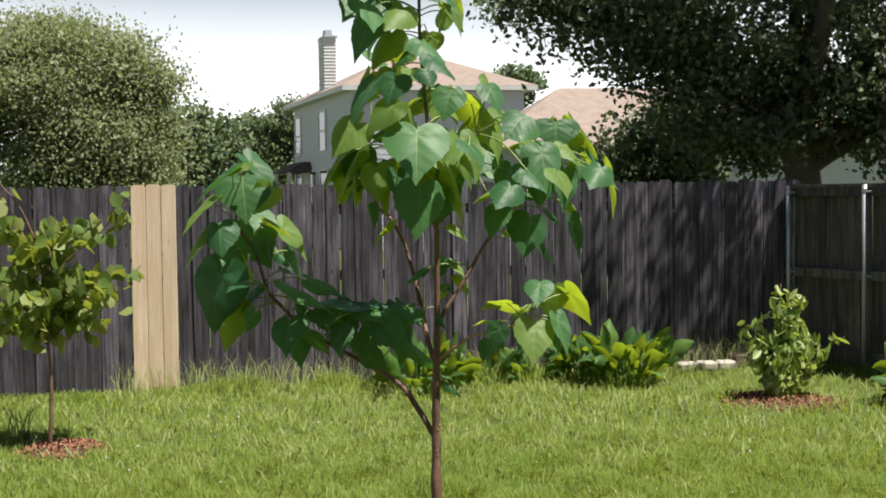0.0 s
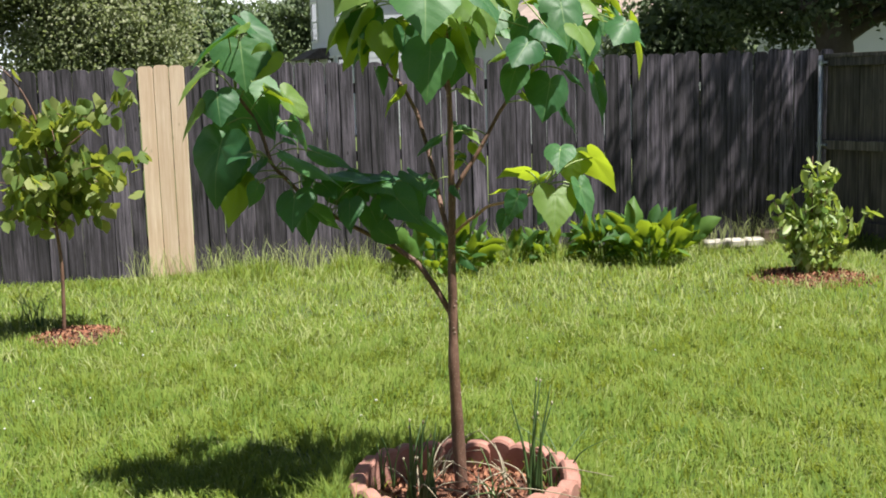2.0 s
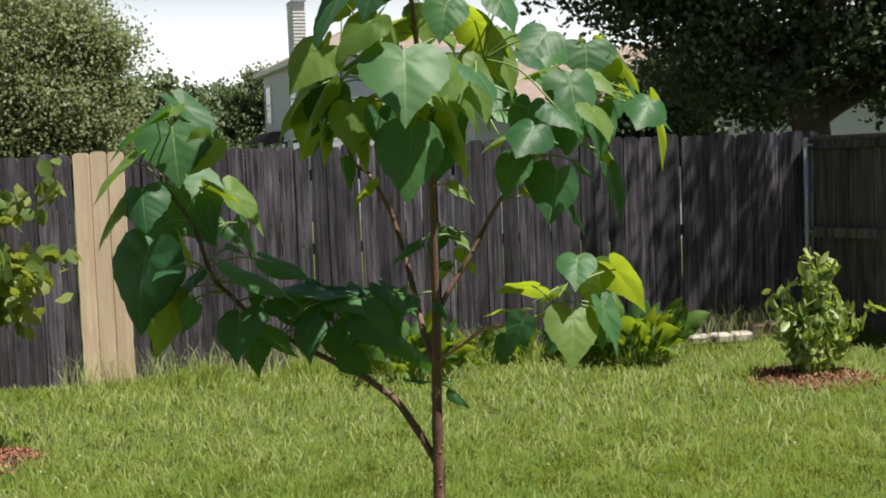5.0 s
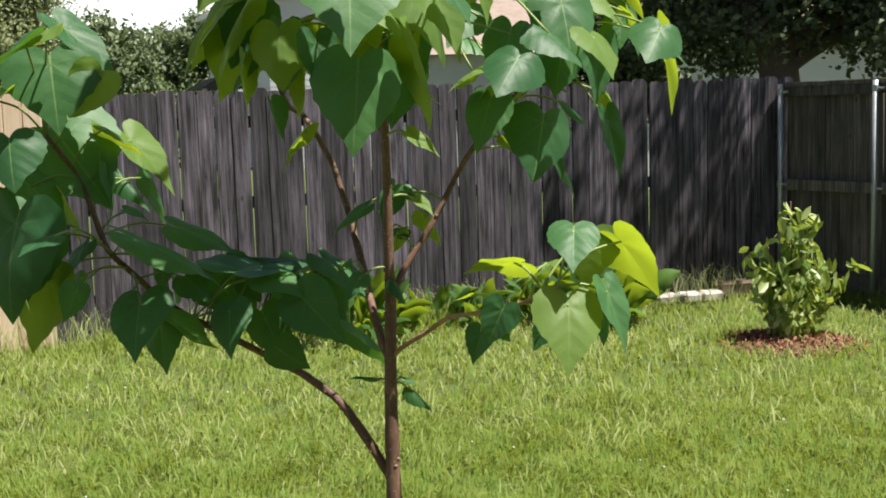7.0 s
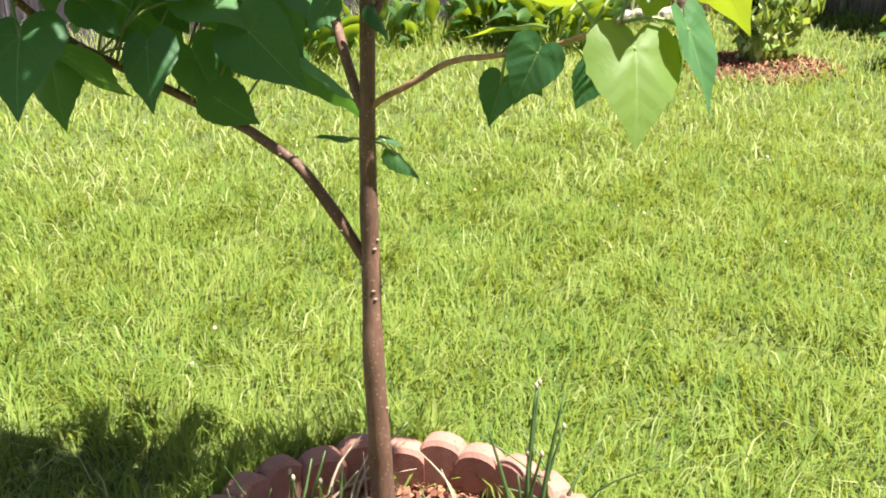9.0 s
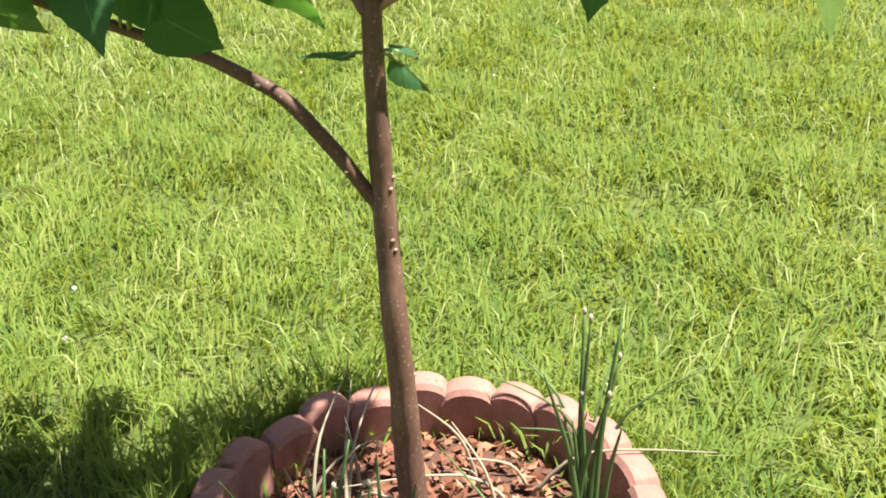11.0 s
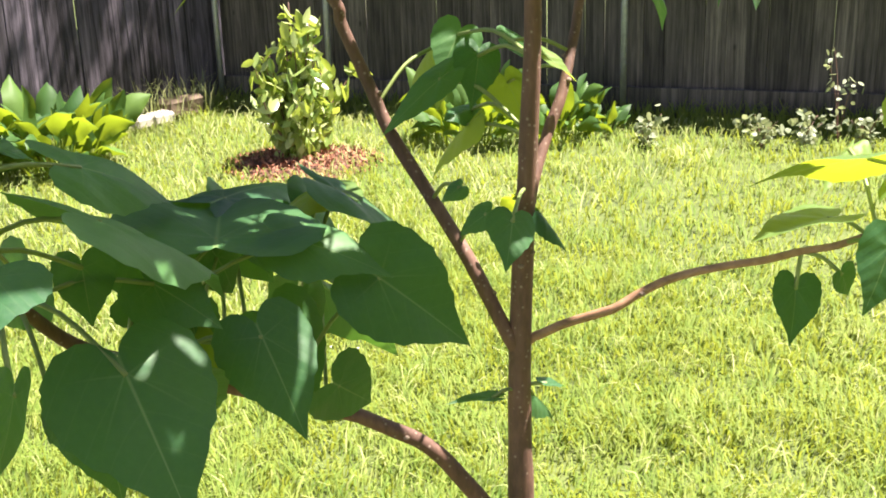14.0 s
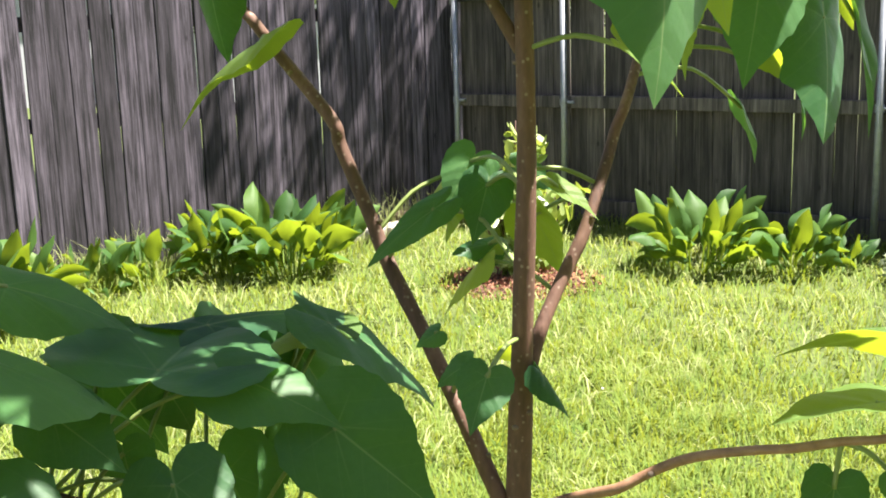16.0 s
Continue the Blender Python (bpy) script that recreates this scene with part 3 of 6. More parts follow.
def house():
    """Two storeys, hipped tan roof; the near corner at (1.5, 39)."""
    h = thing("house", 6, 44, 0, "two-storey pale grey sided house with a tan hipped roof", "house")
    c = Vector((1.38, 39.0, 0))
    u = Vector((0.998, 0.02, 0)).normalized()
    w = Vector((-0.24, 0.97, 0)).normalized()
    L, W, E = 5.9, 8.2, 5.48
    at = lambda s, t, z: c + u * s + w * t + Vector((0, 0, z))
    bm = bmesh.new()
    prism(bm, [at(0, 0, 0), at(L, 0, 0), at(L, W, 0), at(0, W, 0)], [at(0, 0, E), at(L, 0, E), at(L, W, E), at(0, W, E)])
    part("wall", bm, M_SIDING, h)
    bm = bmesh.new()
    for k in range(26):
        z = 0.2 + k * 0.2
        prism(bm, [at(-0.012, -0.012, z), at(L, -0.012, z), at(L, 0.0, z), at(-0.012, W, z)], [at(-0.004, -0.004, z + 0.19), at(L, -0.004, z + 0.19), at(L, 0, z + 0.19), at(-0.004, W, z + 0.19)])
    part("siding", bm, M_SIDING, h)
    o, R = 0.35, 1.45
    bm = bmesh.new()
    e = [bm.verts.new(at(*p, E)) for p in ((-o, -o), (L + o, -o), (L + o, W + o), (-o, W + o))]
    r = [bm.verts.new(at(*p, E + R)) for p in ((2.6, W / 2), (4.3, W / 2))]
    bm.faces.new((e[0], e[1], r[1], r[0]))
    bm.faces.new((e[1], e[2], r[1]))
    bm.faces.new((e[2], e[3], r[0], r[1]))
    bm.faces.new((e[3], e[0], r[0]))
    part("roof", bm, M_ROOF, h)
    bm = bmesh.new()
    prism(bm, [at(-o, -o, E - 0.16), at(L + o, -o, E - 0.16), at(L + o, W + o, E - 0.16), at(-o, W + o, E - 0.16)], [at(-o, -o, E - 0.005), at(L + o, -o, E - 0.005), at(L + o, W + o, E - 0.005), at(-o, W + o, E - 0.005)])
    part("eave", bm, M_TRIM, h)
    # chimney on the flank wall
    ch = bmesh.new()
    prism(ch, [at(0.06, 3.5, 3), at(0.46, 3.5, 3), at(0.46, 4.3, 3), at(0.06, 4.3, 3)], [at(0.06, 3.5, 7.55), at(0.46, 3.5, 7.55), at(0.46, 4.3, 7.55), at(0.06, 4.3, 7.55)])
    chim = part("chimney", ch, M_TRIM, h, "pale boarded chimney with a metal cap")
    bm = bmesh.new()
    prism(bm, [at(0.02, 3.4, 7.55), at(0.5, 3.4, 7.55), at(0.5, 4.4, 7.55), at(0.02, 4.4, 7.55)], [at(0.02, 3.4, 7.62), at(0.5, 3.4, 7.62), at(0.5, 4.1, 7.62), at(0.02, 4.1, 7.62)])
    prism(bm, [at(0.14, 3.7, 7.62), at(0.40, 3.7, 7.62), at(0.40, 4.1, 7.62), at(0.14, 4.1, 7.62)], [at(0.16, 3.72, 7.86), at(0.38, 3.72, 7.86), at(0.38, 4.08, 7.86), at(0.16, 4.08, 7.86)])
    part("chimney_cap", bm, M_STEEL, chim, "metal chimney cap")
    for k in range(18):
        z = E + 0.05 + k * 0.118
        bm = bmesh.new()
        prism(bm, [at(0.03, 3.47, z), at(0.48, 3.47, z), at(0.48, 3.5, z), at(0.03, 4.3, z)], [at(0.055, 3.495, z + 0.105), at(0.46, 3.495, z + 0.105), at(0.46, 3.5, z + 0.105), at(0.055, 4.3, z + 0.105)])
        part("siding_board", bm, M_TRIM, chim)
    for s, t, hh in ((1.75, 2.0, 0.75), (2.15, 2.2, 1.0)):
        bm = bmesh.new()
        tube(bm, [at(s, t, E + 0.5), at(s, t, E + 0.6 + hh)], (0.05, 0.05), 8)
        part("vent_pipe", bm, M_LIMB, h, "dark roof vent pipe")
    # windows of the flank wall (t along it) and of the front
    def window(t0, t1, z0, z1):
        bm = bmesh.new()
        for a0, a1, b0, b1 in ((t0 - 0.08, t0, z0 - 0.08, z1 + 0.08), (t1, t1 + 0.08, z0 - 0.08, z1 + 0.08), (t0, t1, z0 - 0.08, z0), (t0, t1, z1, z1 + 0.08), (t0, t1, (z0 + z1) / 2 - 0.03, (z0 + z1) / 2 + 0.03)):
            prism(bm, [at(-0.06, a0, b0), at(-0.02, a0, b0), at(-0.02, a1, b0), at(-0.06, a1, b0)], [at(-0.06, a0, b1), at(-0.02, a0, b1), at(-0.02, a1, b1), at(-0.06, a1, b1)])
        wd = part("window", bm, M_TRIM, h)
        bm = bmesh.new()
        prism(bm, [at(-0.035, t0, z0), at(-0.02, t0, z0), at(-0.02, t1, z0), at(-0.035, t1, z0)], [at(-0.035, t0, z1), at(-0.02, t0, z1), at(-0.02, t1, z1), at(-0.035, t1, z1)])
        part("pane", bm, m_glass, wd)
    for t0, t1 in ((3.2, 4.1), (7.0, 7.9)):
        window(t0, t1, 3.5, 4.9)
    for t0, t1 in ((3.0, 4.0), (4.6, 5.6), (6.9, 7.8)):
        window(t0, t1, 1.4, 2.75)
    bm = bmesh.new()
    prism(bm, [at(-1.0, 5.2, 2.75), at(0, 5.2, 2.75), at(0, 8.0, 2.75), at(-1.0, 8.0, 2.75)], [at(-0.3, 5.6, 3.15), at(0, 5.6, 3.15), at(0, 7.6, 3.15), at(-0.3, 7.6, 3.15)])
    part("awning", bm, M_LIMB, h, "small dark porch roof")
    for t in (5.4, 7.8):
        bm = bmesh.new()
        box(bm, -0.08, 0.08, -0.08, 0.08, 0, 2.75, Matrix.Translation(at(-0.85, t, 0)))
        part("porch_post", bm, M_TRIM, h)


house()


def rear_house():
    """An unseen wall, added to block low sky light, which closes the garden behind the camera."""
    bm = bmesh.new()
    box(bm, -11, 12, -3.3, -3.0, -0.1, 5.6)
    tagged(mesh_object("wall_south_added", bm, M_WALL_SOUTH), "plain brown wall out of view, added to block low sky light", "wall", kind="structure")


rear_house()


def low_house():
    h = thing("garage", 8.5, 29, 0, "single-storey house with a tan shingle roof beyond the fence", "house")
    x0, x1, y0, y1 = 4.3, 12.3, 27.0, 35.0
    bm = bmesh.new()
    prism(bm, [(x0, y0, 0), (x1, y0, 0), (x1, y1, 0), (x0, y1, 0)], [(x0, y0, 2.85), (x1, y0, 2.85), (x1, y1, 2.85), (x0, y1, 2.85)])
    part("wall", bm, M_SIDING, h)
    bm = bmesh.new()
    e = [bm.verts.new(p) for p in ((x0 - 0.4, y0 - 0.4, 2.85), (x1 + 0.4, y0 - 0.4, 2.85), (x1 + 0.4, y1 + 0.4, 2.85), (x0 - 0.4, y1 + 0.4, 2.85))]
    r = [bm.verts.new(p) for p in ((x0 + 2.4, 31, 4.62), (x1 - 2.4, 31, 4.62))]
    bm.faces.new((e[0], e[1], r[1], r[0]))
    bm.faces.new((e[1], e[2], r[1]))
    bm.faces.new((e[2], e[3], r[0], r[1]))
    bm.faces.new((e[3], e[0], r[0]))
    part("roof", bm, M_ROOF, h)
    # brick house half hidden by the oak
    g = thing("brick_house", 11, 24, 0, "house with red brick wall and white trim behind the oak", "house")
    bm = bmesh.new()
    prism(bm, [(7.6, 24, 0), (16, 24, 0), (16, 30, 0), (7.6, 30, 0)], [(7.6, 24, 2.7), (16, 24, 2.7), (16, 30, 2.7), (7.6, 30, 2.7)])
    part("wall", bm, M_SIDING, g)
    bm = bmesh.new()
    box(bm, 7.75, 8.5, 23.9, 24.0, 2.0, 2.6)
    part("brick_panel", bm, M_REDWALL, g, "red brick wall panel")
    bm = bmesh.new()
    box(bm, 7.45, 7.62, 23.85, 24.02, 0, 2.8)
    part("corner_post", bm, M_TRIM, g, "white corner board")
    bm = bmesh.new()
    e = [bm.verts.new(p) for p in ((7.2, 23.5, 2.8), (16.4, 23.5, 2.8), (16.4, 30.5, 2.8), (7.2, 30.5, 2.8))]
    r = [bm.verts.new(p) for p in ((10.0, 27, 4.6), (13.5, 27, 4.6))]
    bm.faces.new((e[0], e[1], r[1], r[0]))
    bm.faces.new((e[1], e[2], r[1]))
    bm.faces.new((e[2], e[3], r[0], r[1]))
    bm.faces.new((e[3], e[0], r[0]))
    part("roof", bm, M_ROOF, g)


low_house()


# ---- trees beyond the fence ----
def crown_points(blobs, n, each=28, spread=(0.1, 0.3)):
    """Places for leaves in clumps on the given blobs (x, y, z, rx, ry, rz)."""
    vol = np.array([b[3] * b[4] * b[5] for b in blobs]) ** 0.67
    pick = RNG.choice(len(blobs), size=n // each, p=vol / vol.sum())
    b = np.array(blobs)[pick]
    d = RNG.normal(size=(len(b), 3))
    d /= np.linalg.norm(d, axis=1)[:, None]
    clump = b[:, :3] + d * (RNG.uniform(0, 1, len(b)) ** 0.45)[:, None] * b[:, 3:]
    size = RNG.uniform(*spread, len(b))
    pts = np.repeat(clump, each, 0) + RNG.normal(size=(len(clump) * each, 3)) * np.repeat(size, each)[:, None] * np.array([1, 1, 0.6])
    return pts


def tree(name, x, y, trunk_h, trunk_r, blobs, leaves, size, material, label, each=28, spread=(0.1, 0.3), long=1.7):
    t = thing(name, x, y, 0, label, "tree")
    bm = bmesh.new()
    pts = smooth_path([(x, y, -0.1), (x + 0.05, y, trunk_h * 0.5), (x - 0.05, y + 0.05, trunk_h)], 4)
    tube(bm, pts, [trunk_r * (1.25 - 0.5 * k / (len(pts) - 1)) for k in range(len(pts))], 10)
    part("trunk", bm, M_LIMB, t, "", True)
    rnd = random.Random(name + str(x))
    for b in blobs:
        bm = bmesh.new()
        p0, p2 = Vector((x, y, trunk_h * rnd.uniform(0.75, 1.0))), Vector(b[:3])
        p1 = (p0 + p2) / 2 + Vector((rnd.uniform(-0.2, 0.2), rnd.uniform(-0.2, 0.2), 0.25))
        pts = smooth_path([p0, p1, p2, p2 + Vector((rnd.uniform(-1, 1) * b[3] * 0.5, rnd.uniform(-1, 1) * b[4] * 0.5, b[5] * 0.6))], 4)
        tube(bm, pts, [trunk_r * 0.5 * (1 - 0.85 * k / (len(pts) - 1)) for k in range(len(pts))], 6)
        part("limb", bm, M_LIMB, t, "", True)
    ob = leaf_cards("crown", crown_points(blobs, leaves, each, spread), size, material, long=long)
    attach(ob, t)
    return t


tree("oak_tree", 6.1, 14.4, 2.6, 0.24, [(6.2, 14.6, 4.8, 2.6, 2.0, 1.9), (4.3, 14.6, 4.1, 1.3, 1.2, 0.8), (3.3, 14.6, 4.3, 0.8, 0.9, 0.45), (8.4, 14.4, 4.0, 1.8, 1.6, 1.7), (5.2, 14.6, 3.0, 1.0, 1.0, 0.8), (7.0, 14.4, 2.9, 1.2, 1.0, 0.8), (5.6, 11.2, 5.3, 1.7, 1.4, 0.8), (9.6, 13, 3.6, 1.6, 1.6, 1.8), (5.9, 13.4, 6.6, 2.6, 2.2, 1.2), (4.6, 14.4, 3.3, 0.8, 0.8, 0.6), (6.3, 14.0, 3.2, 1.1, 0.9, 0.9), (7.9, 13.6, 2.9, 1.2, 0.9, 0.9), (5.6, 15.2, 2.5, 1.2, 0.8, 0.5), (2.45, 14.6, 4.1, 0.45, 0.5, 0.3), (3.1, 14.6, 3.9, 0.6, 0.6, 0.45), (3.9, 14.6, 3.4, 0.6, 0.6, 0.5), (7.4, 13.7, 2.25, 1.3, 0.6, 0.5), (9.2, 13.4, 2.5, 1.3, 0.7, 0.7), (5.5, 13.9, 2.35, 0.8, 0.5, 0.35)], 92000, 0.055, M_OAK, "large dark spreading oak with dense small leaves", 60, (0.10, 0.26))
tree("elm_tree", -3.5, 17.6, 2.6, 0.16, [(-3.9, 17.6, 3.3, 1.3, 1.3, 1.0), (-2.8, 17.6, 2.7, 0.95, 1.0, 0.85), (-3.5, 17.6, 3.9, 0.7, 0.8, 0.4), (-5.6, 17.6, 3.4, 1.4, 1.3, 1.2), (-2.55, 17.4, 3.6, 0.45, 0.5, 0.4), (-2.15, 17.4, 3.35, 0.3, 0.35, 0.22), (-3.3, 17.6, 2.0, 1.4, 1.0, 0.7)], 170000, 0.034, M_TREE_L, "broad grey-green leafy tree behind the fence", 90, (0.12, 0.28))
tree("round_tree", -3.0, 34, 1.6, 0.2, [(-3.2, 34, 3.1, 1.3, 1.3, 1.4), (-2.7, 34, 2.5, 1.0, 1.2, 1.2), (-3.3, 34, 1.6, 1.6, 1.2, 0.9)], 22000, 0.10, M_TREE_B, "dark rounded tree far behind the fence")
tree("bushy_tree", -1.6, 54, 2.0, 0.25, [(-2.2, 54, 4.4, 1.6, 1.5, 1.5), (-0.6, 54, 5.0, 1.5, 1.3, 1.5), (-3.1, 54, 3.4, 1.3, 1.1, 1.1), (-1.6, 53.6, 2.6, 2.6, 1.2, 1.3)], 26000, 0.11, M_TREE_B, "loose green tree beside the house")
tree("young_tree", 5.2, 16.8, 1.6, 0.08, [(5.1, 16.8, 2.3, 0.9, 0.7, 0.8), (4.5, 16.8, 2.0, 0.6, 0.6, 0.5)], 7000, 0.07, M_TREE_B, "small light green tree behind the fence")
tree("far_tree", 9.4, 52, 2.5, 0.25, [(9.4, 52, 6.8, 1.2, 1.1, 0.9)], 3000, 0.16, M_TREE_B, "top of a far green tree over the roof")


def far_hedge():
    pts = []
    for k in range(40):
        pts.append((RNG.uniform(-45, 60), RNG.uniform(60, 75), RNG.uniform(0.6, 2.0), 4.0, 2.0, 2.0))
    ob = leaf_cards("far_trees", crown_points(pts, 30000), 0.35, M_TREE_B)
    tagged(ob, "far line of green trees behind the gardens", "trees", kind="stuff")


far_hedge()


# ---- shrub, sapling and broad-leaved plants ----
def mulch(x, y, r, n, label):
    t = thing("mulch_bed", x, y, 0, label, "mulch")
    bm = bmesh.new()
    c = bm.verts.new((x, y, 0.045))
    rim = [bm.verts.new((x + math.cos(k * math.tau / 28) * r * (1 + 0.12 * noise.noise((x + k, y, 1.0))), y + math.sin(k * math.tau / 28) * r * (1 + 0.12 * noise.noise((x + k, y, 1.0))), 0.008)) for k in range(28)]
    for k in range(28):
        bm.faces.new((c, rim[k], rim[(k + 1) % 28]))
    part("soil", bm, M_EARTH, t)
    a, q = RNG.uniform(0, math.tau, n), np.sqrt(RNG.uniform(0, 1, n)) * r * 1.1
    z = 0.05 * (1 - (q / r) ** 2).clip(0) + 0.012
    ob = leaf_cards("mulch_litter", np.stack([x + np.cos(a) * q, y + np.sin(a) * q, z], 1), 0.017, M_MULCH, long=2.0, flat=(0, 0, 1))
    attach(ob, t)
    ob["kind"] = "stuff"


mulch(-1.68, 8.72, 0.30, 900, "ring of red wood mulch round the sapling")
mulch(3.78, 9.60, 0.45, 1700, "ring of red wood mulch round the shrub")
mulch(0.51, 5.26, 0.36, 1500, "red wood mulch and dry litter inside the brick ring")


def stems_with_leaves(t, name, stems, per, size, material, spread, long=1.8, droop=0.2):
    """Thin stems and the leaves set along their upper parts."""
    cs = []
    for pts, r in stems:
        bm = bmesh.new()
        ps = smooth_path(pts, 4)
        tube(bm, ps, [r * (1 - 0.7 * k / (len(ps) - 1)) for k in range(len(ps))], 6)
        part("stem", bm, M_BARK, t, "", True)
        for k in range(per):
            u = RNG.uniform(0.12, 1.0)
            i = min(int(u * (len(ps) - 1)), len(ps) - 2)
            c = ps[i].lerp(ps[i + 1], u * (len(ps) - 1) - i)
            cs.append([c.x + RNG.normal() * spread, c.y + RNG.normal() * spread, c.z + RNG.normal() * spread * 0.8])
    ob = leaf_cards(name, np.array(cs), size, material, droop=droop, long=long, ovate=True)
    attach(ob, t)
    return ob


def shrub():
    x, y = 3.80, 9.63
    t = thing("shrub", x, y, 0, "upright glossy green shrub standing in red mulch", "shrub")
    rnd = random.Random(11)
    stems = []
    for k in range(36):
        a = rnd.uniform(0, math.tau)
        u = rnd.uniform(0.0, 1.0)
        r = 0.05 + 0.27 * u
        h = (0.88 - 0.36 * u) * rnd.uniform(0.5, 1.0)
        r *= min(1.0, 0.35 + h)
        stems.append(([(x + math.cos(a) * 0.05, y + math.sin(a) * 0.05, 0.02), (x + math.cos(a) * r * 0.6, y + math.sin(a) * r * 0.6, h * 0.45), (x + math.cos(a) * r, y + math.sin(a) * r, h)], 0.007))
    stems.append(([(x, y, 0.02), (x - 0.03, y, 0.5), (x - 0.02, y, 0.96)], 0.01))
    stems.append(([(x, y, 0.02), (x + 0.07, y, 0.5), (x + 0.13, y, 0.86)], 0.01))
    stems.append(([(x, y, 0.02), (x + 0.02, y - 0.05, 0.5), (x + 0.06, y - 0.08, 0.84)], 0.01))
    stems.append(([(x, y, 0.02), (x + 0.25, y, 0.3), (x + 0.42, y - 0.05, 0.5)], 0.008))
    stems.append(([(x, y, 0.02), (x - 0.22, y, 0.3), (x - 0.34, y - 0.05, 0.62)], 0.008))
    stems_with_leaves(t, "leaves", stems, 38, 0.046, M_SHRUB, 0.030, 2.3, -1.3)


shrub()


def sapling():
    x, y = -1.77, 8.715
    t = thing("sapling", x, y, 0, "slender sapling with heart-shaped green leaves in mulch", "sapling")
    bm = bmesh.new()
    ps = smooth_path([(x, y, 0), (x + 0.02, y, 0.5), (x - 0.01, y, 0.9), (x - 0.03, y, 1.3), (x - 0.15, y, 1.65), (x - 0.36, y, 1.9)], 4)
    tube(bm, ps, [0.014 * (1 - 0.75 * k / (len(ps) - 1)) for k in range(len(ps))], 8)
    part("trunk", bm, M_BARK, t, "", True)
    rnd = random.Random(4)
    stems = []
    for k in range(26):
        z = rnd.uniform(0.78, 1.5)
        a = rnd.uniform(0, math.tau)
        r = rnd.uniform(0.22, 0.55) * (1.0 if z < 1.2 else 0.62)
        stems.append(([(x, y, z - 0.08), (x + math.cos(a) * r * 0.5, y + math.sin(a) * r * 0.5, z + 0.04), (x + math.cos(a) * r, y + math.sin(a) * r, z + rnd.uniform(-0.10, 0.12))], 0.005))
    stems.append(([(x, y, 1.2), (x + 0.3, y, 1.42), (x + 0.55, y - 0.02, 1.68)], 0.005))
    stems.append(([(x, y, 1.05), (x + 0.3, y, 1.2), (x + 0.56, y - 0.02, 1.17)], 0.005))
    stems.append(([(x - 0.02, y, 1.25), (x - 0.2, y, 1.6), (x - 0.45, y, 2.02)], 0.005))
    stems_with_leaves(t, "leaves", stems, 25, 0.082, M_SAPLING, 0.05, 1.35, 1.3)


sapling()


def broad_leaf(bm, base, heading, length, width, steep, bend, roll):
    """A stalk that rises from base and carries a broad pointed blade, which arches over and dips at its tip."""
    d = Vector((math.cos(heading), math.sin(heading), 0))
    side = Vector((-d.y, d.x, 0))
    rows = []
    p = Vector(base)
    ang = math.radians(steep)
    n = 12
    for k in range(n + 1):
        u = k / n
        v = (u - 0.42) / 0.58
        w = width * 1.95 * v ** 0.62 * (1 - v) ** 0.85 if 0 < v < 1 else 0.0
        w = max(w, 0.012 if u < 0.6 else 0.004)
        up = Vector((d.x * math.cos(ang), d.y * math.cos(ang), math.sin(ang)))
        nrm = side.cross(up).normalized()
        q = roll * min(1.0, u * 2)
        s = (side * math.cos(q) + nrm * math.sin(q)).normalized()
        m = (nrm * math.cos(q) - side * math.sin(q)).normalized()
        edge = m * w * (0.22 + 0.13 * math.sin(15 * u + heading * 5))
        rows.append([bm.verts.new(p - s * w / 2 + edge), bm.verts.new(p - s * w / 4 + edge * 0.35), bm.verts.new(p), bm.verts.new(p + s * w / 4 + edge * 0.35), bm.verts.new(p + s * w / 2 + edge)])
        p = p + up * length / n
        ang -= bend / n * (0.2 if u < 0.35 else 1.5)
    for a, b in zip(rows, rows[1:]):
        for i in range(4):
            bm.faces.new((a[i], a[i + 1], b[i + 1], b[i]))


def broad_plant(x, y, n, h, spread, seed):
    rnd = random.Random(seed)
    t = thing("broad_leaf_plant", x, y, 0, "clump of broad arching glossy green leaves by the fence", "plant", "broad-leaved plants along the fence")
    for k in range(int(n * 2.2)):
        a = rnd.uniform(0, math.tau)
        r = spread * math.sqrt(rnd.uniform(0.0, 1.0))
        bm = bmesh.new()
        low = rnd.random() < 0.3
        L = h * (rnd.uniform(0.4, 0.7) if low else rnd.uniform(0.58, 0.92))
        broad_leaf(bm, (x + math.cos(a) * r, y + math.sin(a) * r, 0.0), a + rnd.uniform(-0.8, 0.8), L, L * rnd.uniform(0.26, 0.46), rnd.uniform(38, 66) if low else rnd.uniform(58, 88), rnd.uniform(0.4, 2.4) if low else rnd.uniform(0.1, 2.3), rnd.uniform(-1.5, 1.5))
        part("leaf", bm, M_BROAD, t, "", True)


for bx, by, bn, bh, bs, sd in ((2.80, 10.72, 36, 0.66, 0.26, 1), (2.45, 10.95, 22, 0.56, 0.22, 2), (2.02, 11.0, 16, 0.46, 0.2, 3), (1.55, 11.0, 14, 0.44, 0.2, 4), (0.95, 10.65, 34, 0.64, 0.24, 5),
                               (4.80, 9.12, 26, 0.62, 0.22, 6), (5.15, 8.70, 15, 0.52, 0.18, 7), (5.32, 8.50, 8, 0.40, 0.12, 8)):
    broad_plant(bx, by, bn, bh, bs, sd)


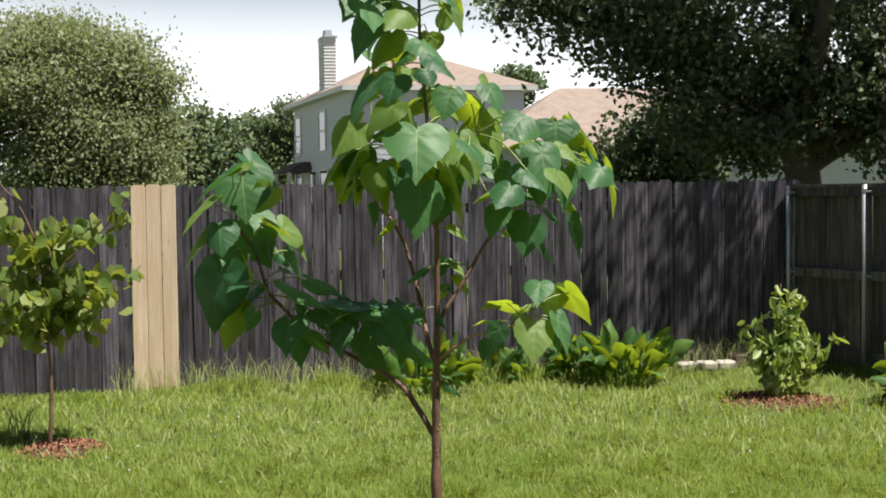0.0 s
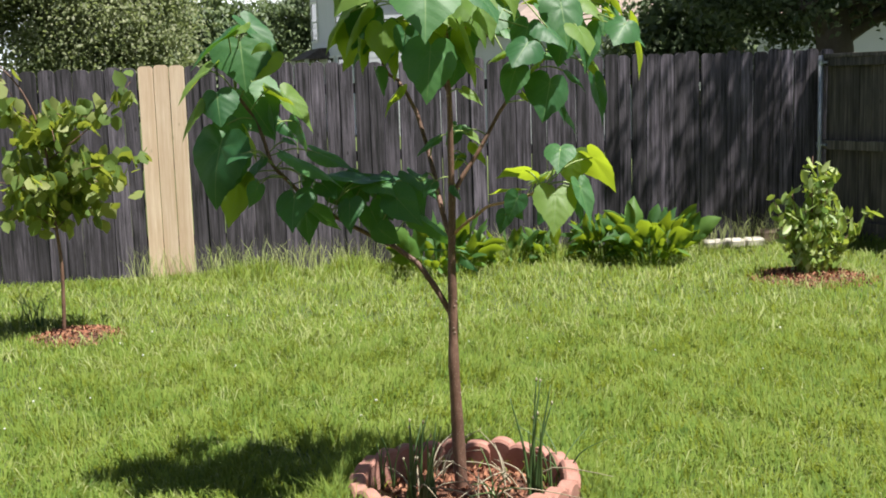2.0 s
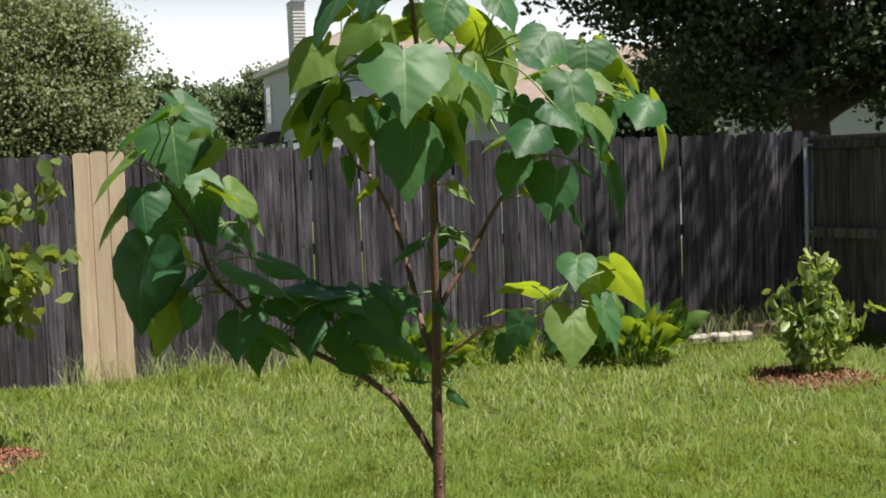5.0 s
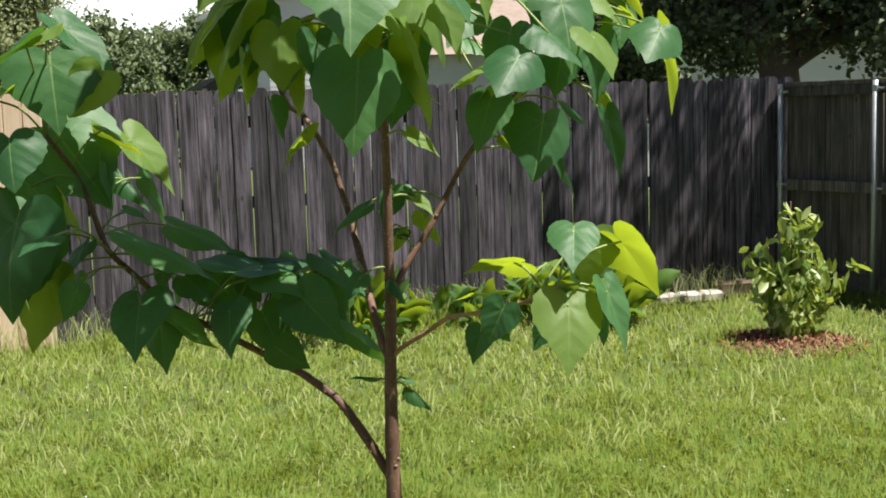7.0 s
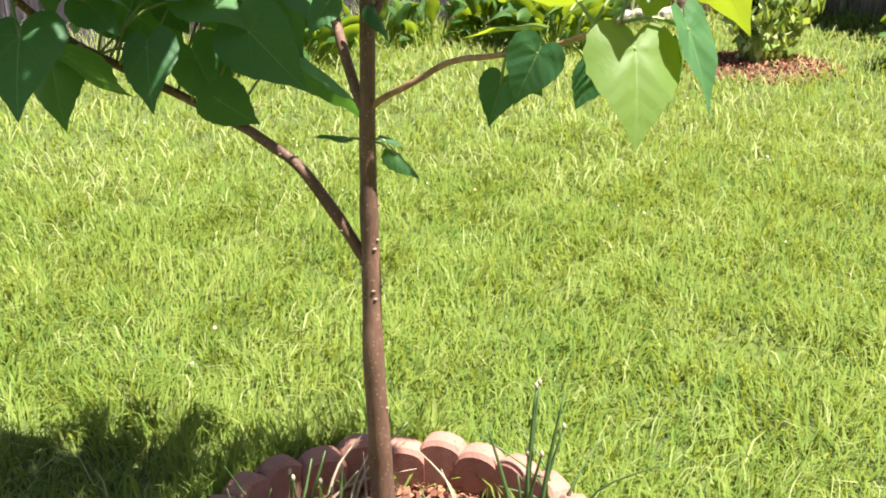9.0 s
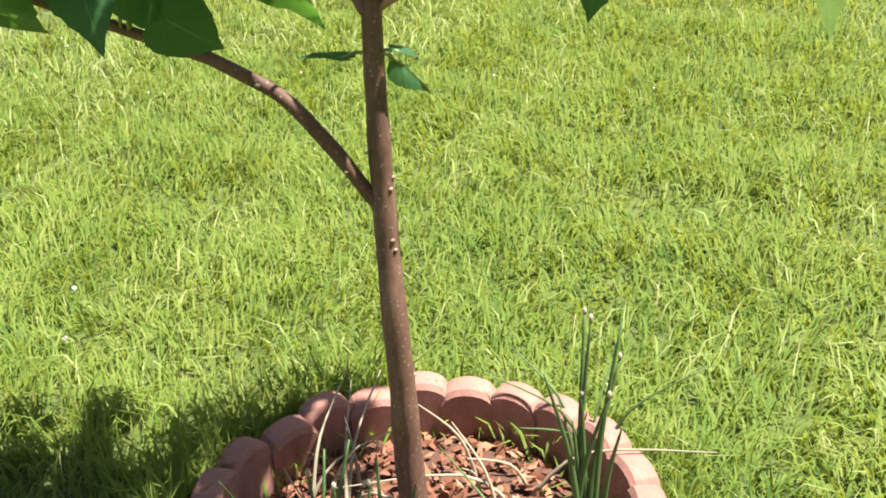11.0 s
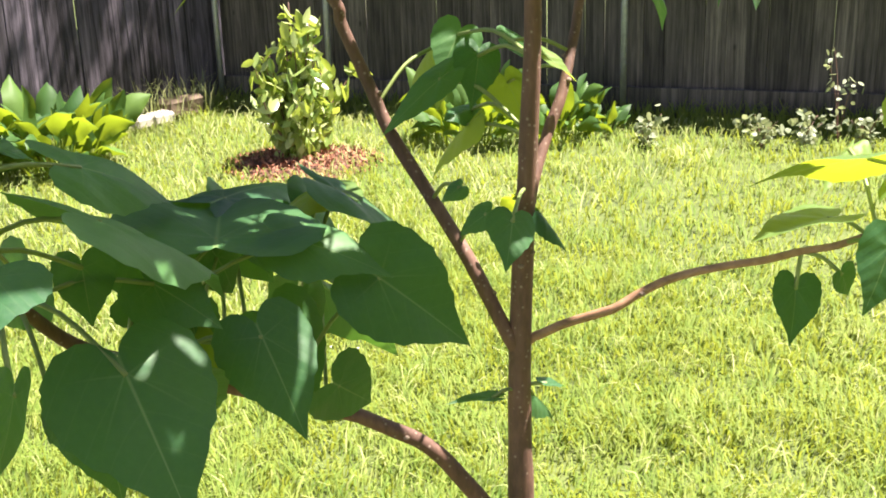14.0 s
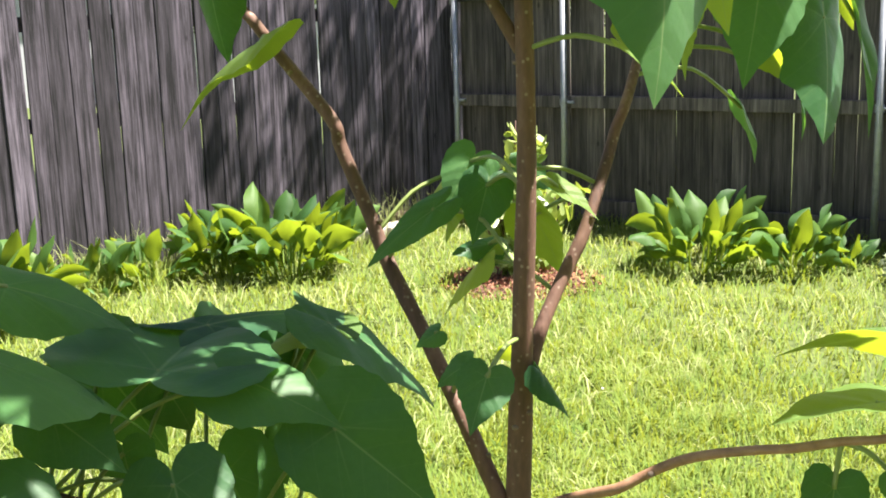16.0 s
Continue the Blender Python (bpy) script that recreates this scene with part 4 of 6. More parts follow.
def pale_weed(x, y, h, n, seed):
    t = thing("weed", x, y, 0, "pale-leaved weed growing at the foot of the fence", "weed", "weeds along the side fence")
    rnd = random.Random(seed)
    stems = []
    for k in range(n):
        a, r = rnd.uniform(0, math.tau), rnd.uniform(0.02, 0.16)
        z = h * rnd.uniform(0.6, 1.0)
        stems.append(([(x, y, 0), (x + math.cos(a) * r * 0.4, y + math.sin(a) * r * 0.4, z * 0.6), (x + math.cos(a) * r, y + math.sin(a) * r, z)], 0.004))
    stems_with_leaves(t, "leaves", stems, 16, 0.032, M_WEED, 0.03, 1.6)


pale_weed(6.05, 7.25, 0.62, 3, 1)
pale_weed(5.80, 7.35, 0.22, 6, 2)
pale_weed(5.65, 7.55, 0.20, 6, 3)
pale_weed(5.95, 7.05, 0.24, 6, 4)
pale_weed(5.30, 8.15, 0.20, 5, 5)

# ---- ring of scalloped bricks ----
def scallop_mesh():
    """One edging block: an arched slab with a broad worn top band and flat faces."""
    bm = bmesh.new()
    w, t, h = 0.110, 0.062, 0.128
    n = 10
    rows = []
    for k in range(n + 1):
        u = -1 + 2 * k / n
        top = h * (0.70 + 0.30 * math.sqrt(max(0.0, 1 - u * u * 0.97)))
        x = u * w / 2
        rows.append([bm.verts.new(p) for p in ((x, -t / 2, -0.02), (x, -t / 2, top - 0.012), (x, -t / 2 + 0.009, top - 0.001), (x, t / 2 - 0.009, top - 0.001), (x, t / 2, top - 0.012), (x, t / 2, -0.02))])
    for a, b in zip(rows, rows[1:]):
        for i in range(5):
            bm.faces.new((a[i], a[i + 1], b[i + 1], b[i]))
    bm.faces.new(rows[0])
    bm.faces.new(rows[-1][::-1])
    bmesh.ops.recalc_face_normals(bm, faces=bm.faces)
    me = bpy.data.meshes.new("scallop_brick")
    bm.to_mesh(me)
    bm.free()
    me.materials.append(M_BRICK)
    for f in me.polygons:
        f.use_smooth = False
    return me


def brick_ring():
    t = thing("brick_ring", RING.x, RING.y, 0, "round bed edging of scalloped red concrete bricks", "garden edging")
    me = scallop_mesh()
    rnd = random.Random(2)
    for k in range(25):
        a = k * math.tau / 25 + 0.05
        ob = new("scallop_brick", me)
        ob.matrix_basis = pose(RING.x + math.cos(a) * 0.405, RING.y + math.sin(a) * 0.405, rnd.uniform(-0.008, 0.008), rnd.uniform(-6, 6), rnd.uniform(-4, 4), math.degrees(a) + 90 + rnd.uniform(-5, 5))
        attach(ob, t)


brick_ring()


# ---- weeds in the ring and on the lawn ----
def onion_tuft(x, y, n, h, seed, material=None, name="onion_tuft", spread=0.03, lean=0.25, buds=False):
    rnd = random.Random(seed)
    t = thing(name, x, y, 0, "tuft of wild onion with upright round green leaves", "weed", "weeds in the brick ring")
    for k in range(n):
        bm = bmesh.new()
        a = rnd.uniform(0, math.tau)
        L = h * rnd.uniform(0.55, 1.0)
        q = lean * rnd.uniform(0.2, 1.4)
        p = Vector((x + rnd.uniform(-spread, spread), y + rnd.uniform(-spread, spread), 0.02))
        d = Vector((math.cos(a), math.sin(a), 0))
        ps = smooth_path([p, p + d * q * L * 0.3 + Vector((0, 0, L * 0.5)), p + d * q * L + Vector((0, 0, L * (1 - q * 0.3)))], 4)
        tube(bm, ps, [(0.0088 if buds else 0.005) * (1 - 0.8 * i / (len(ps) - 1)) for i in range(len(ps))], 5)
        ob = part("blade", bm, material or M_ONION, t, "", True)
        if buds and k % 2 == 0:
            bm = bmesh.new()
            bmesh.ops.create_icosphere(bm, subdivisions=1, radius=1.0)
            for v in bm.verts:
                v.co = ps[-1] + Vector((v.co.x * 0.0045, v.co.y * 0.0045, v.co.z * 0.009))
            part("bud", bm, M_DRY, ob, "pale papery flower bud", True)


onion_tuft(0.765, 5.135, 9, 0.52, 1, None, "onion_tuft", 0.025, 0.14, True)
onion_tuft(0.36, 5.12, 8, 0.36, 2, None, "onion_tuft", 0.03, 0.2, True)
onion_tuft(0.30, 5.22, 7, 0.38, 3, None, "onion_tuft", 0.03, 0.25, True)
onion_tuft(0.62, 5.10, 7, 0.28, 6, None, "onion_tuft", 0.05, 0.8)
onion_tuft(0.88, 5.30, 7, 0.32, 4, None, "onion_tuft", 0.04, 0.6)
onion_tuft(0.22, 5.40, 5, 0.34, 5)
for k in range(4):
    a = k * 1.6 + 0.3
    onion_tuft(RING.x + math.cos(a) * 0.22, RING.y + math.sin(a) * 0.22, 7, 0.24, 20 + k, M_DRY, "dry_tuft", 0.06, 1.5)
onion_tuft(-2.05, 9.0, 16, 0.36, 30, None, "lawn_tuft", 0.07, 0.5)


def ring_grass():
    """Longer grass that the mower misses round the brick ring."""
    n = 5200
    a = RNG.uniform(0, math.tau, n)
    r = 0.47 + np.abs(RNG.normal(0, 0.06, n))
    h = RNG.uniform(0.05, 0.15, n) * (0.7 + 0.6 * (np.cos(a - 2.6) > 0.1))
    g = blades("ring_grass", RING.x + np.cos(a) * r, RING.y + np.sin(a) * r, np.zeros(n), h, RNG.uniform(0.004, 0.008, n), RNG.uniform(0.1, 0.9, n), M_GRASS)
    tagged(g, "longer uncut grass round the brick ring", "grass", kind="stuff")


ring_grass()


def clover_heads():
    rnd = random.Random(8)
    bm = bmesh.new()
    for k in range(32):
        p = Vector((rnd.uniform(-1.6, 3.0), rnd.uniform(5.9, 9.6), rnd.uniform(0.05, 0.085)))
        bmesh.ops.create_icosphere(bm, subdivisions=1, radius=rnd.uniform(0.004, 0.007), matrix=Matrix.Translation(p))
    ob = mesh_object("clover_heads", bm, M_CLOVER)
    tagged(ob, "small white clover heads scattered in the lawn", "flowers", kind="stuff")


clover_heads()


# ---- the young tree ----
def heart_mesh(seed, cup, droop, wave, fold):
    """A heart-shaped leaf 1 long: stalk end at the origin, tip along +y, upper side +z."""
    rnd = random.Random(seed)
    bm = bmesh.new()
    uv = bm.loops.layers.uv.new("UVMap")
    n, rings = 44, 5
    ph = rnd.uniform(0, 6)

    def radius(a):
        d = abs(math.degrees(a))
        pts = ((-8, 0.86), (0, 1.0), (7, 0.855), (15, 0.745), (26, 0.665), (40, 0.61), (60, 0.572), (80, 0.552), (100, 0.535), (118, 0.505), (135, 0.45), (150, 0.365), (163, 0.265), (173, 0.18), (180, 0.14), (187, 0.18))
        for k in range(1, len(pts) - 2):
            (a1, r1), (a2, r2) = pts[k], pts[k + 1]
            if d <= a2:
                t, r0, r3 = (d - a1) / (a2 - a1), pts[k - 1][1] if k > 1 else r1 + 0.12, pts[k + 2][1]
                return 0.5 * (2 * r1 + (r2 - r0) * t + (2 * r0 - 5 * r1 + 4 * r2 - r3) * t * t + (3 * r1 - r0 - 3 * r2 + r3) * t ** 3)
        return 0.14

    def shape(x, y):
        z = -cup * x * x * 1.6 - droop * max(0.0, y) ** 2 * 0.45 + fold * abs(x)
        z += wave * 0.05 * math.sin(5 * math.atan2(x, y) + ph) * math.hypot(x, y) * 2
        return Vector((x, y, z))

    c = bm.verts.new((0, 0, 0))
    rows = []
    for r in range(1, rings + 1):
        row = []
        for k in range(n):
            a = -math.pi + math.tau * k / n
            q = radius(a) * r / rings * (1 + (0.025 * math.sin(k * 2.4 + ph) if r == rings else 0))
            row.append(bm.verts.new(shape(math.sin(a) * q, math.cos(a) * q)))
        rows.append(row)
    for k in range(1, n):
        bm.faces.new((c, rows[0][k], rows[0][(k + 1) % n]))
    bm.faces.new((c, rows[0][0], rows[0][1]))
    for a, b in zip(rows, rows[1:]):
        for k in range(n):
            bm.faces.new((a[k], b[k], b[(k + 1) % n], a[(k + 1) % n]))
    for f in bm.faces:
        for lp in f.loops:
            lp[uv].uv = (lp.vert.co.x, lp.vert.co.y)
    bmesh.ops.recalc_face_normals(bm, faces=bm.faces)
    me = bpy.data.meshes.new("leaf")
    bm.to_mesh(me)
    bm.free()
    for f in me.polygons:
        f.use_smooth = True
    return me


TREE = thing("paulownia_tree", 0.51, 5.27, 0, "young tree with a slim brown trunk and large heart-shaped leaves", "tree")
HEARTS = {}
# young picks the lit leaf colour, which stands in for sun and backlight
for young in (False, True):
    for k, (cu, dr, wa, fo) in enumerate(((0.30, 0.35, 0.26, 0.10), (0.5, 0.5, 0.42, 0.05), (0.1, 0.25, 0.34, 0.20), (0.7, 0.3, 0.30, 0.10), (0.3, 0.7, 0.42, 0.16))):
        me = heart_mesh(k, cu, dr, wa, fo)
        me.materials.append(M_LEAF_LIT if young else M_LEAF)
        HEARTS[young, k] = me


def limb(name, pts, r0, r1, label="", scars=6, taper=1.0):
    bm = bmesh.new()
    ps = smooth_path(pts, 9)
    n = len(ps) - 1
    wob = [1 + 0.07 * noise.noise(p * 16) + 0.10 * max(0.0, noise.noise(p * 9 + Vector((3, 1, 7))) - 0.25) for p in ps]
    thick = [(r1 + (r0 - r1) * (1 - k / n) ** taper) * wob[k] for k in range(n + 1)]
    tube(bm, ps, thick, 12)
    ob = part(name, bm, M_BARK_RED if "red-brown" in label else M_BARK, TREE, label, True)
    rnd = random.Random(len(pts) * 7 + int(abs(pts[-1][0]) * 100))
    for k in range(scars):
        i = rnd.randrange(1, n)
        a = rnd.uniform(0, math.tau)
        rr = thick[i]
        bm = bmesh.new()
        bmesh.ops.create_icosphere(bm, subdivisions=1, radius=1.0)
        q = ps[i] + Vector((math.cos(a), math.sin(a), 0)) * rr * 0.95
        for v in bm.verts:
            v.co = q + Vector((v.co.x * 0.005, v.co.y * 0.005, v.co.z * 0.0035))
        part("leaf_scar", bm, M_SCAR, ob, "", True)
    return ob


def leaf(base, tip, facing, wide=1.0, kind=0, young=False, stalk=None):
    """A heart leaf from base to tip, its upper side turned towards facing; young: the lit colour, for leaves with sun
    on or through them; stalk: where its stalk leaves the wood.
    """
    base, tip = Vector(base), Vector(tip)
    y = tip - base
    L = y.length
    y.normalize()
    z = Vector(facing) - y * Vector(facing).dot(y)
    z.normalize()
    x = y.cross(z)
    m = Matrix((x * L * wide, y * L, z * L)).transposed().to_4x4()
    ob = new("leaf", HEARTS[young, kind])
    ob.matrix_basis = Matrix.Translation(base) @ m
    ob.parent = TREE
    ob.matrix_parent_inverse = TREE.matrix_basis.inverted()
    if stalk is not None:
        s = Vector(stalk)
        bm = bmesh.new()
        mid = (s + base) / 2 + Vector((0, 0, 0.12 * (s - base).length))
        ps = smooth_path([s, mid, base], 4)
        tube(bm, ps, [0.0028] * len(ps), 5)
        o = part("stalk", bm, M_STALK, TREE, "thin green leaf stalk", True)
    return ob


limb("trunk", [(0.506, 5.268, -0.032), (0.496, 5.276, 0.250), (0.491, 5.270, 0.400), (0.487, 5.272, 0.550), (0.491, 5.286, 0.700), (0.492, 5.290, 0.850), (0.495, 5.292, 1.000), (0.500, 5.289, 1.150), (0.499, 5.278, 1.300), (0.500, 5.270, 1.450), (0.499, 5.270, 1.600), (0.496, 5.272, 1.755), (0.471, 5.275, 1.977), (0.447, 5.278, 2.286), (0.444, 5.278, 2.431), (0.447, 5.272, 2.672)], 0.027, 0.0065, "slim brown trunk with pale leaf scars", 30, 1.7)
limb("branch", [(0.486, 5.294, 0.735), (0.472, 5.301, 0.757), (0.443, 5.312, 0.811), (0.413, 5.326, 0.860), (0.385, 5.339, 0.903), (0.360, 5.355, 0.931), (0.332, 5.367, 0.952), (0.305, 5.379, 0.972), (0.284, 5.392, 0.986), (0.240, 5.430, 1.005), (0.166, 5.485, 1.040), (0.060, 5.480, 1.104), (-0.030, 5.480, 1.163), (-0.110, 5.455, 1.250), (-0.163, 5.450, 1.312), (-0.194, 5.460, 1.409), (-0.226, 5.487, 1.488), (-0.292, 5.495, 1.587)], 0.0122, 0.006, "low brown branch that bends upwards", 8)
limb("branch", [(0.490, 5.295, 1.035), (0.480, 5.305, 1.062), (0.461, 5.347, 1.153), (0.452, 5.405, 1.233), (0.438, 5.458, 1.312), (0.427, 5.480, 1.371), (0.406, 5.504, 1.451), (0.397, 5.507, 1.484), (0.364, 5.574, 1.563), (0.344, 5.588, 1.597), (0.329, 5.599, 1.620), (0.287, 5.519, 1.650), (0.254, 5.495, 1.755), (0.254, 5.466, 1.900)], 0.0105, 0.005, "thin brown branch", 9)
limb("branch", [(0.500, 5.288, 1.034), (0.510, 5.282, 1.044), (0.514, 5.269, 1.052), (0.527, 5.241, 1.069), (0.541, 5.198, 1.089), (0.549, 5.178, 1.099), (0.570, 5.158, 1.116), (0.586, 5.130, 1.135), (0.598, 5.095, 1.151), (0.614, 5.050, 1.166), (0.633, 5.019, 1.173), (0.664, 4.988, 1.182), (0.682, 4.954, 1.191), (0.720, 4.920, 1.205), (0.781, 4.815, 1.255)], 0.0066, 0.0042, "thin red-brown branch", 8)
limb("branch", [(0.505, 5.290, 1.185), (0.538, 5.302, 1.242), (0.560, 5.307, 1.274), (0.589, 5.311, 1.313), (0.607, 5.310, 1.341), (0.627, 5.313, 1.375), (0.644, 5.319, 1.402), (0.660, 5.323, 1.430), (0.679, 5.331, 1.461), (0.694, 5.332, 1.486), (0.719, 5.345, 1.517), (0.748, 5.364, 1.549), (0.785, 5.388, 1.590), (0.862, 5.359, 1.678), (0.930, 5.330, 1.784), (0.978, 5.321, 1.900)], 0.0085, 0.005, "brown branch that rises behind the trunk", 8)
limb("branch", [(0.500, 5.277, 1.562), (0.481, 5.292, 1.605), (0.461, 5.301, 1.649), (0.428, 5.311, 1.755), (0.360, 5.243, 1.900)], 0.008, 0.004, "short upper branch", 2)
limb("branch", [(0.495, 5.272, 1.706), (0.572, 5.214, 1.813), (0.650, 5.176, 1.929)], 0.007, 0.004, "short upper branch", 2)
leaf((-0.253, 5.374, 1.751), (-0.239, 5.314, 1.601), (0, -0.8, 0.75), 1.3, 0, False, (-0.292, 5.495, 1.587))
leaf((-0.152, 5.380, 1.714), (-0.221, 5.364, 1.617), (0.5, 0.6, 0.6), 0.9, 1, True, (-0.276, 5.493, 1.563))
leaf((-0.226, 5.448, 1.836), (-0.094, 5.406, 1.714), (0.4, -0.5, 0.8), 0.6, 2, False, (-0.292, 5.495, 1.587))
leaf((-0.240, 5.274, 1.822), (-0.337, 5.263, 1.778), (-0.3, -0.1, 1), 0.6, 1, True, (-0.292, 5.495, 1.587))
leaf((-0.263, 5.522, 1.579), (-0.147, 5.442, 1.425), (-0.1, -0.7, 0.75), 1.25, 0, False, (-0.276, 5.493, 1.563))
leaf((-0.340, 5.288, 1.572), (-0.331, 5.238, 1.467), (-0.2, -0.8, 0.6), 1.15, 3, False, (-0.292, 5.495, 1.587))
leaf((-0.111, 5.695, 1.565), (0.003, 5.656, 1.435), (0.6, -0.6, 0.6), 0.7, 2, True, (-0.225, 5.486, 1.485))
leaf((-0.155, 5.517, 1.601), (-0.058, 5.513, 1.545), (0, 0.3, 1), 0.55, 1, True, (-0.241, 5.489, 1.511))
leaf((-0.065, 5.680, 1.464), (-0.015, 5.664, 1.344), (0.5, 0.3, 0.6), 0.8, 1, False, (-0.196, 5.461, 1.413))
leaf((-0.129, 5.601, 1.472), (-0.060, 5.567, 1.391), (0.7, -0.6, 0.3), 0.5, 3, False, (-0.206, 5.470, 1.439))
leaf((-0.156, 5.517, 1.495), (-0.136, 5.490, 1.366), (0, 0.2, 1), 0.9, 0, False, (-0.213, 5.476, 1.457))
leaf((-0.343, 5.318, 1.392), (-0.401, 5.285, 1.168), (-0.3, -0.7, 0.6), 0.95, 4, False, (-0.167, 5.451, 1.324))
leaf((-0.375, 5.370, 1.671), (-0.501, 5.345, 1.564), (-0.5, -0.3, 0.8), 0.6, 2, True, (-0.292, 5.495, 1.587))
leaf((-0.426, 5.326, 1.536), (-0.498, 5.310, 1.425), (-0.5, -0.1, 0.8), 0.55, 1, True, (-0.276, 5.493, 1.563))
leaf((-0.287, 5.263, 1.790), (-0.440, 5.280, 1.689), (-0.4, -0.2, 0.9), 0.4, 2, False, (-0.292, 5.495, 1.587))
leaf((-0.291, 5.360, 1.251), (-0.331, 5.355, 1.088), (0.2, 0.4, 0.8), 0.75, 1, True, (-0.142, 5.452, 1.288))
leaf((-0.213, 5.243, 1.241), (-0.239, 5.227, 1.171), (0.55, -0.83, -0.01), 0.91, 0, False, (-0.119, 5.454, 1.261))
leaf((-0.259, 5.454, 1.433), (-0.205, 5.448, 1.331), (0.2, 0.3, 0.8), 0.9, 0, True, (-0.213, 5.476, 1.457))
leaf((-0.322, 5.412, 1.470), (-0.234, 5.379, 1.385), (0, -0.5, 0.8), 0.9, 4, False, (-0.225, 5.486, 1.485))
leaf((-0.081, 5.294, 1.198), (-0.100, 5.180, 1.100), (-0.31, -0.58, 0.75), 0.95, 0, False, (-0.110, 5.455, 1.250))
leaf((0.120, 5.349, 1.156), (0.110, 5.272, 1.067), (-0.43, -0.66, 0.62), 0.86, 0, False, (0.065, 5.480, 1.101))
leaf((0.299, 5.347, 1.174), (0.382, 5.271, 1.081), (-0.36, -0.85, 0.38), 0.89, 2, False, (0.221, 5.444, 1.014))
leaf((0.215, 5.400, 1.234), (0.294, 5.314, 1.201), (-0.1, -0.45, 0.9), 0.85, 0, False, (0.030, 5.480, 1.124))
leaf((0.378, 5.504, 1.242), (0.504, 5.427, 1.163), (0.1, -0.2, 1), 0.75, 4, False, (0.226, 5.440, 1.012))
leaf((0.378, 5.533, 1.239), (0.279, 5.485, 1.239), (0, 0.2, 1), 0.9, 1, True, (0.221, 5.444, 1.014))
leaf((0.152, 5.460, 1.240), (0.285, 5.620, 1.255), (-0.4, -0.6, 0.6), 1.1, 2, False, (0.048, 5.480, 1.112))
leaf((0.256, 5.581, 1.245), (0.473, 5.678, 1.222), (0, -0.3, 1), 0.7, 3, False, (0.192, 5.465, 1.028))
leaf((-0.071, 5.321, 1.339), (0.152, 5.415, 1.223), (-0.2, -0.35, 0.9), 0.5, 0, False, (-0.151, 5.451, 1.298))
leaf((0.016, 5.500, 1.346), (0.162, 5.520, 1.288), (-0.1, -0.5, 0.9), 0.66, 0, False, (-0.174, 5.453, 1.345))
leaf((-0.108, 5.437, 1.401), (-0.056, 5.437, 1.379), (-0.1, -0.3, 1), 0.8, 2, False, (-0.177, 5.454, 1.355))
leaf((-0.252, 5.160, 1.371), (-0.306, 5.100, 1.355), (-0.5, -0.6, 0.6), 0.9, 0, False, (-0.151, 5.451, 1.298))
leaf((-0.036, 5.430, 1.262), (-0.042, 5.417, 1.202), (-0.58, -0.78, 0.23), 0.96, 0, False, (-0.151, 5.451, 1.298))
leaf((-0.015, 5.609, 1.203), (-0.037, 5.686, 1.135), (-0.97, -0.21, 0.09), 0.96, 0, False, (-0.151, 5.451, 1.298))
leaf((0.025, 5.399, 1.234), (0.074, 5.350, 1.186), (-0.22, -0.79, 0.57), 0.96, 0, False, (-0.094, 5.460, 1.233))
leaf((0.167, 5.485, 1.208), (0.198, 5.485, 1.148), (-0.3, -0.6, 0.6), 1, 4, False, (0.114, 5.483, 1.071))
leaf((0.262, 5.446, 1.135), (0.284, 5.446, 1.075), (-0.5, -0.6, 0.5), 0.9, 3, False, (0.201, 5.459, 1.024))
leaf((0.236, 5.361, 1.052), (0.307, 5.367, 0.994), (-0.04, -0.99, -0.15), 0.97, 0, False, (0.253, 5.419, 1.000))
leaf((0.408, 5.581, 1.081), (0.580, 5.601, 0.950), (-0.2, 0.2, 0.9), 0.55, 1, False, (0.260, 5.413, 0.996))
leaf((0.120, 5.440, 1.126), (0.112, 5.440, 1.063), (-0.4, -0.5, 0.5), 0.8, 1, True, (0.030, 5.480, 1.124))
leaf((0.051, 5.485, 1.186), (0.078, 5.485, 1.138), (-0.4, -0.6, 0.5), 1, 4, False, (0.030, 5.480, 1.124))
leaf((0.106, 5.460, 1.158), (0.115, 5.460, 1.092), (-0.4, -0.6, 0.5), 0.9, 4, False, (0.065, 5.480, 1.101))
leaf((-0.118, 5.367, 1.146), (-0.129, 5.370, 1.120), (-0.71, -0.66, 0.22), 0.95, 0, False, (-0.094, 5.460, 1.233))
leaf((-0.249, 5.447, 1.235), (-0.305, 5.430, 1.140), (-0.3, 0.2, 0.9), 0.85, 1, False, (-0.119, 5.454, 1.261))
leaf((-0.306, 5.356, 1.346), (-0.382, 5.332, 1.198), (-0.4, -0.7, 0.55), 0.95, 4, False, (-0.167, 5.451, 1.324))
leaf((-0.212, 5.381, 1.322), (-0.291, 5.350, 1.249), (-0.3, -0.2, 1), 0.8, 4, False, (-0.164, 5.450, 1.314))
leaf((-0.006, 5.366, 1.137), (0.074, 5.402, 1.040), (-0.55, -0.52, -0.65), 0.95, 0, False, (0.005, 5.480, 1.140))
leaf((-0.047, 5.420, 1.121), (-0.044, 5.390, 1.007), (-0.3, -0.8, 0.4), 0.85, 0, False, (0.005, 5.480, 1.140))
leaf((0.205, 5.430, 1.120), (0.248, 5.400, 1.008), (-0.35, -0.8, 0.4), 0.88, 0, False, (0.201, 5.459, 1.024))
leaf((0.120, 5.560, 1.225), (0.190, 5.540, 1.110), (-0.2, -0.7, 0.6), 0.9, 0, False, (0.060, 5.480, 1.104))
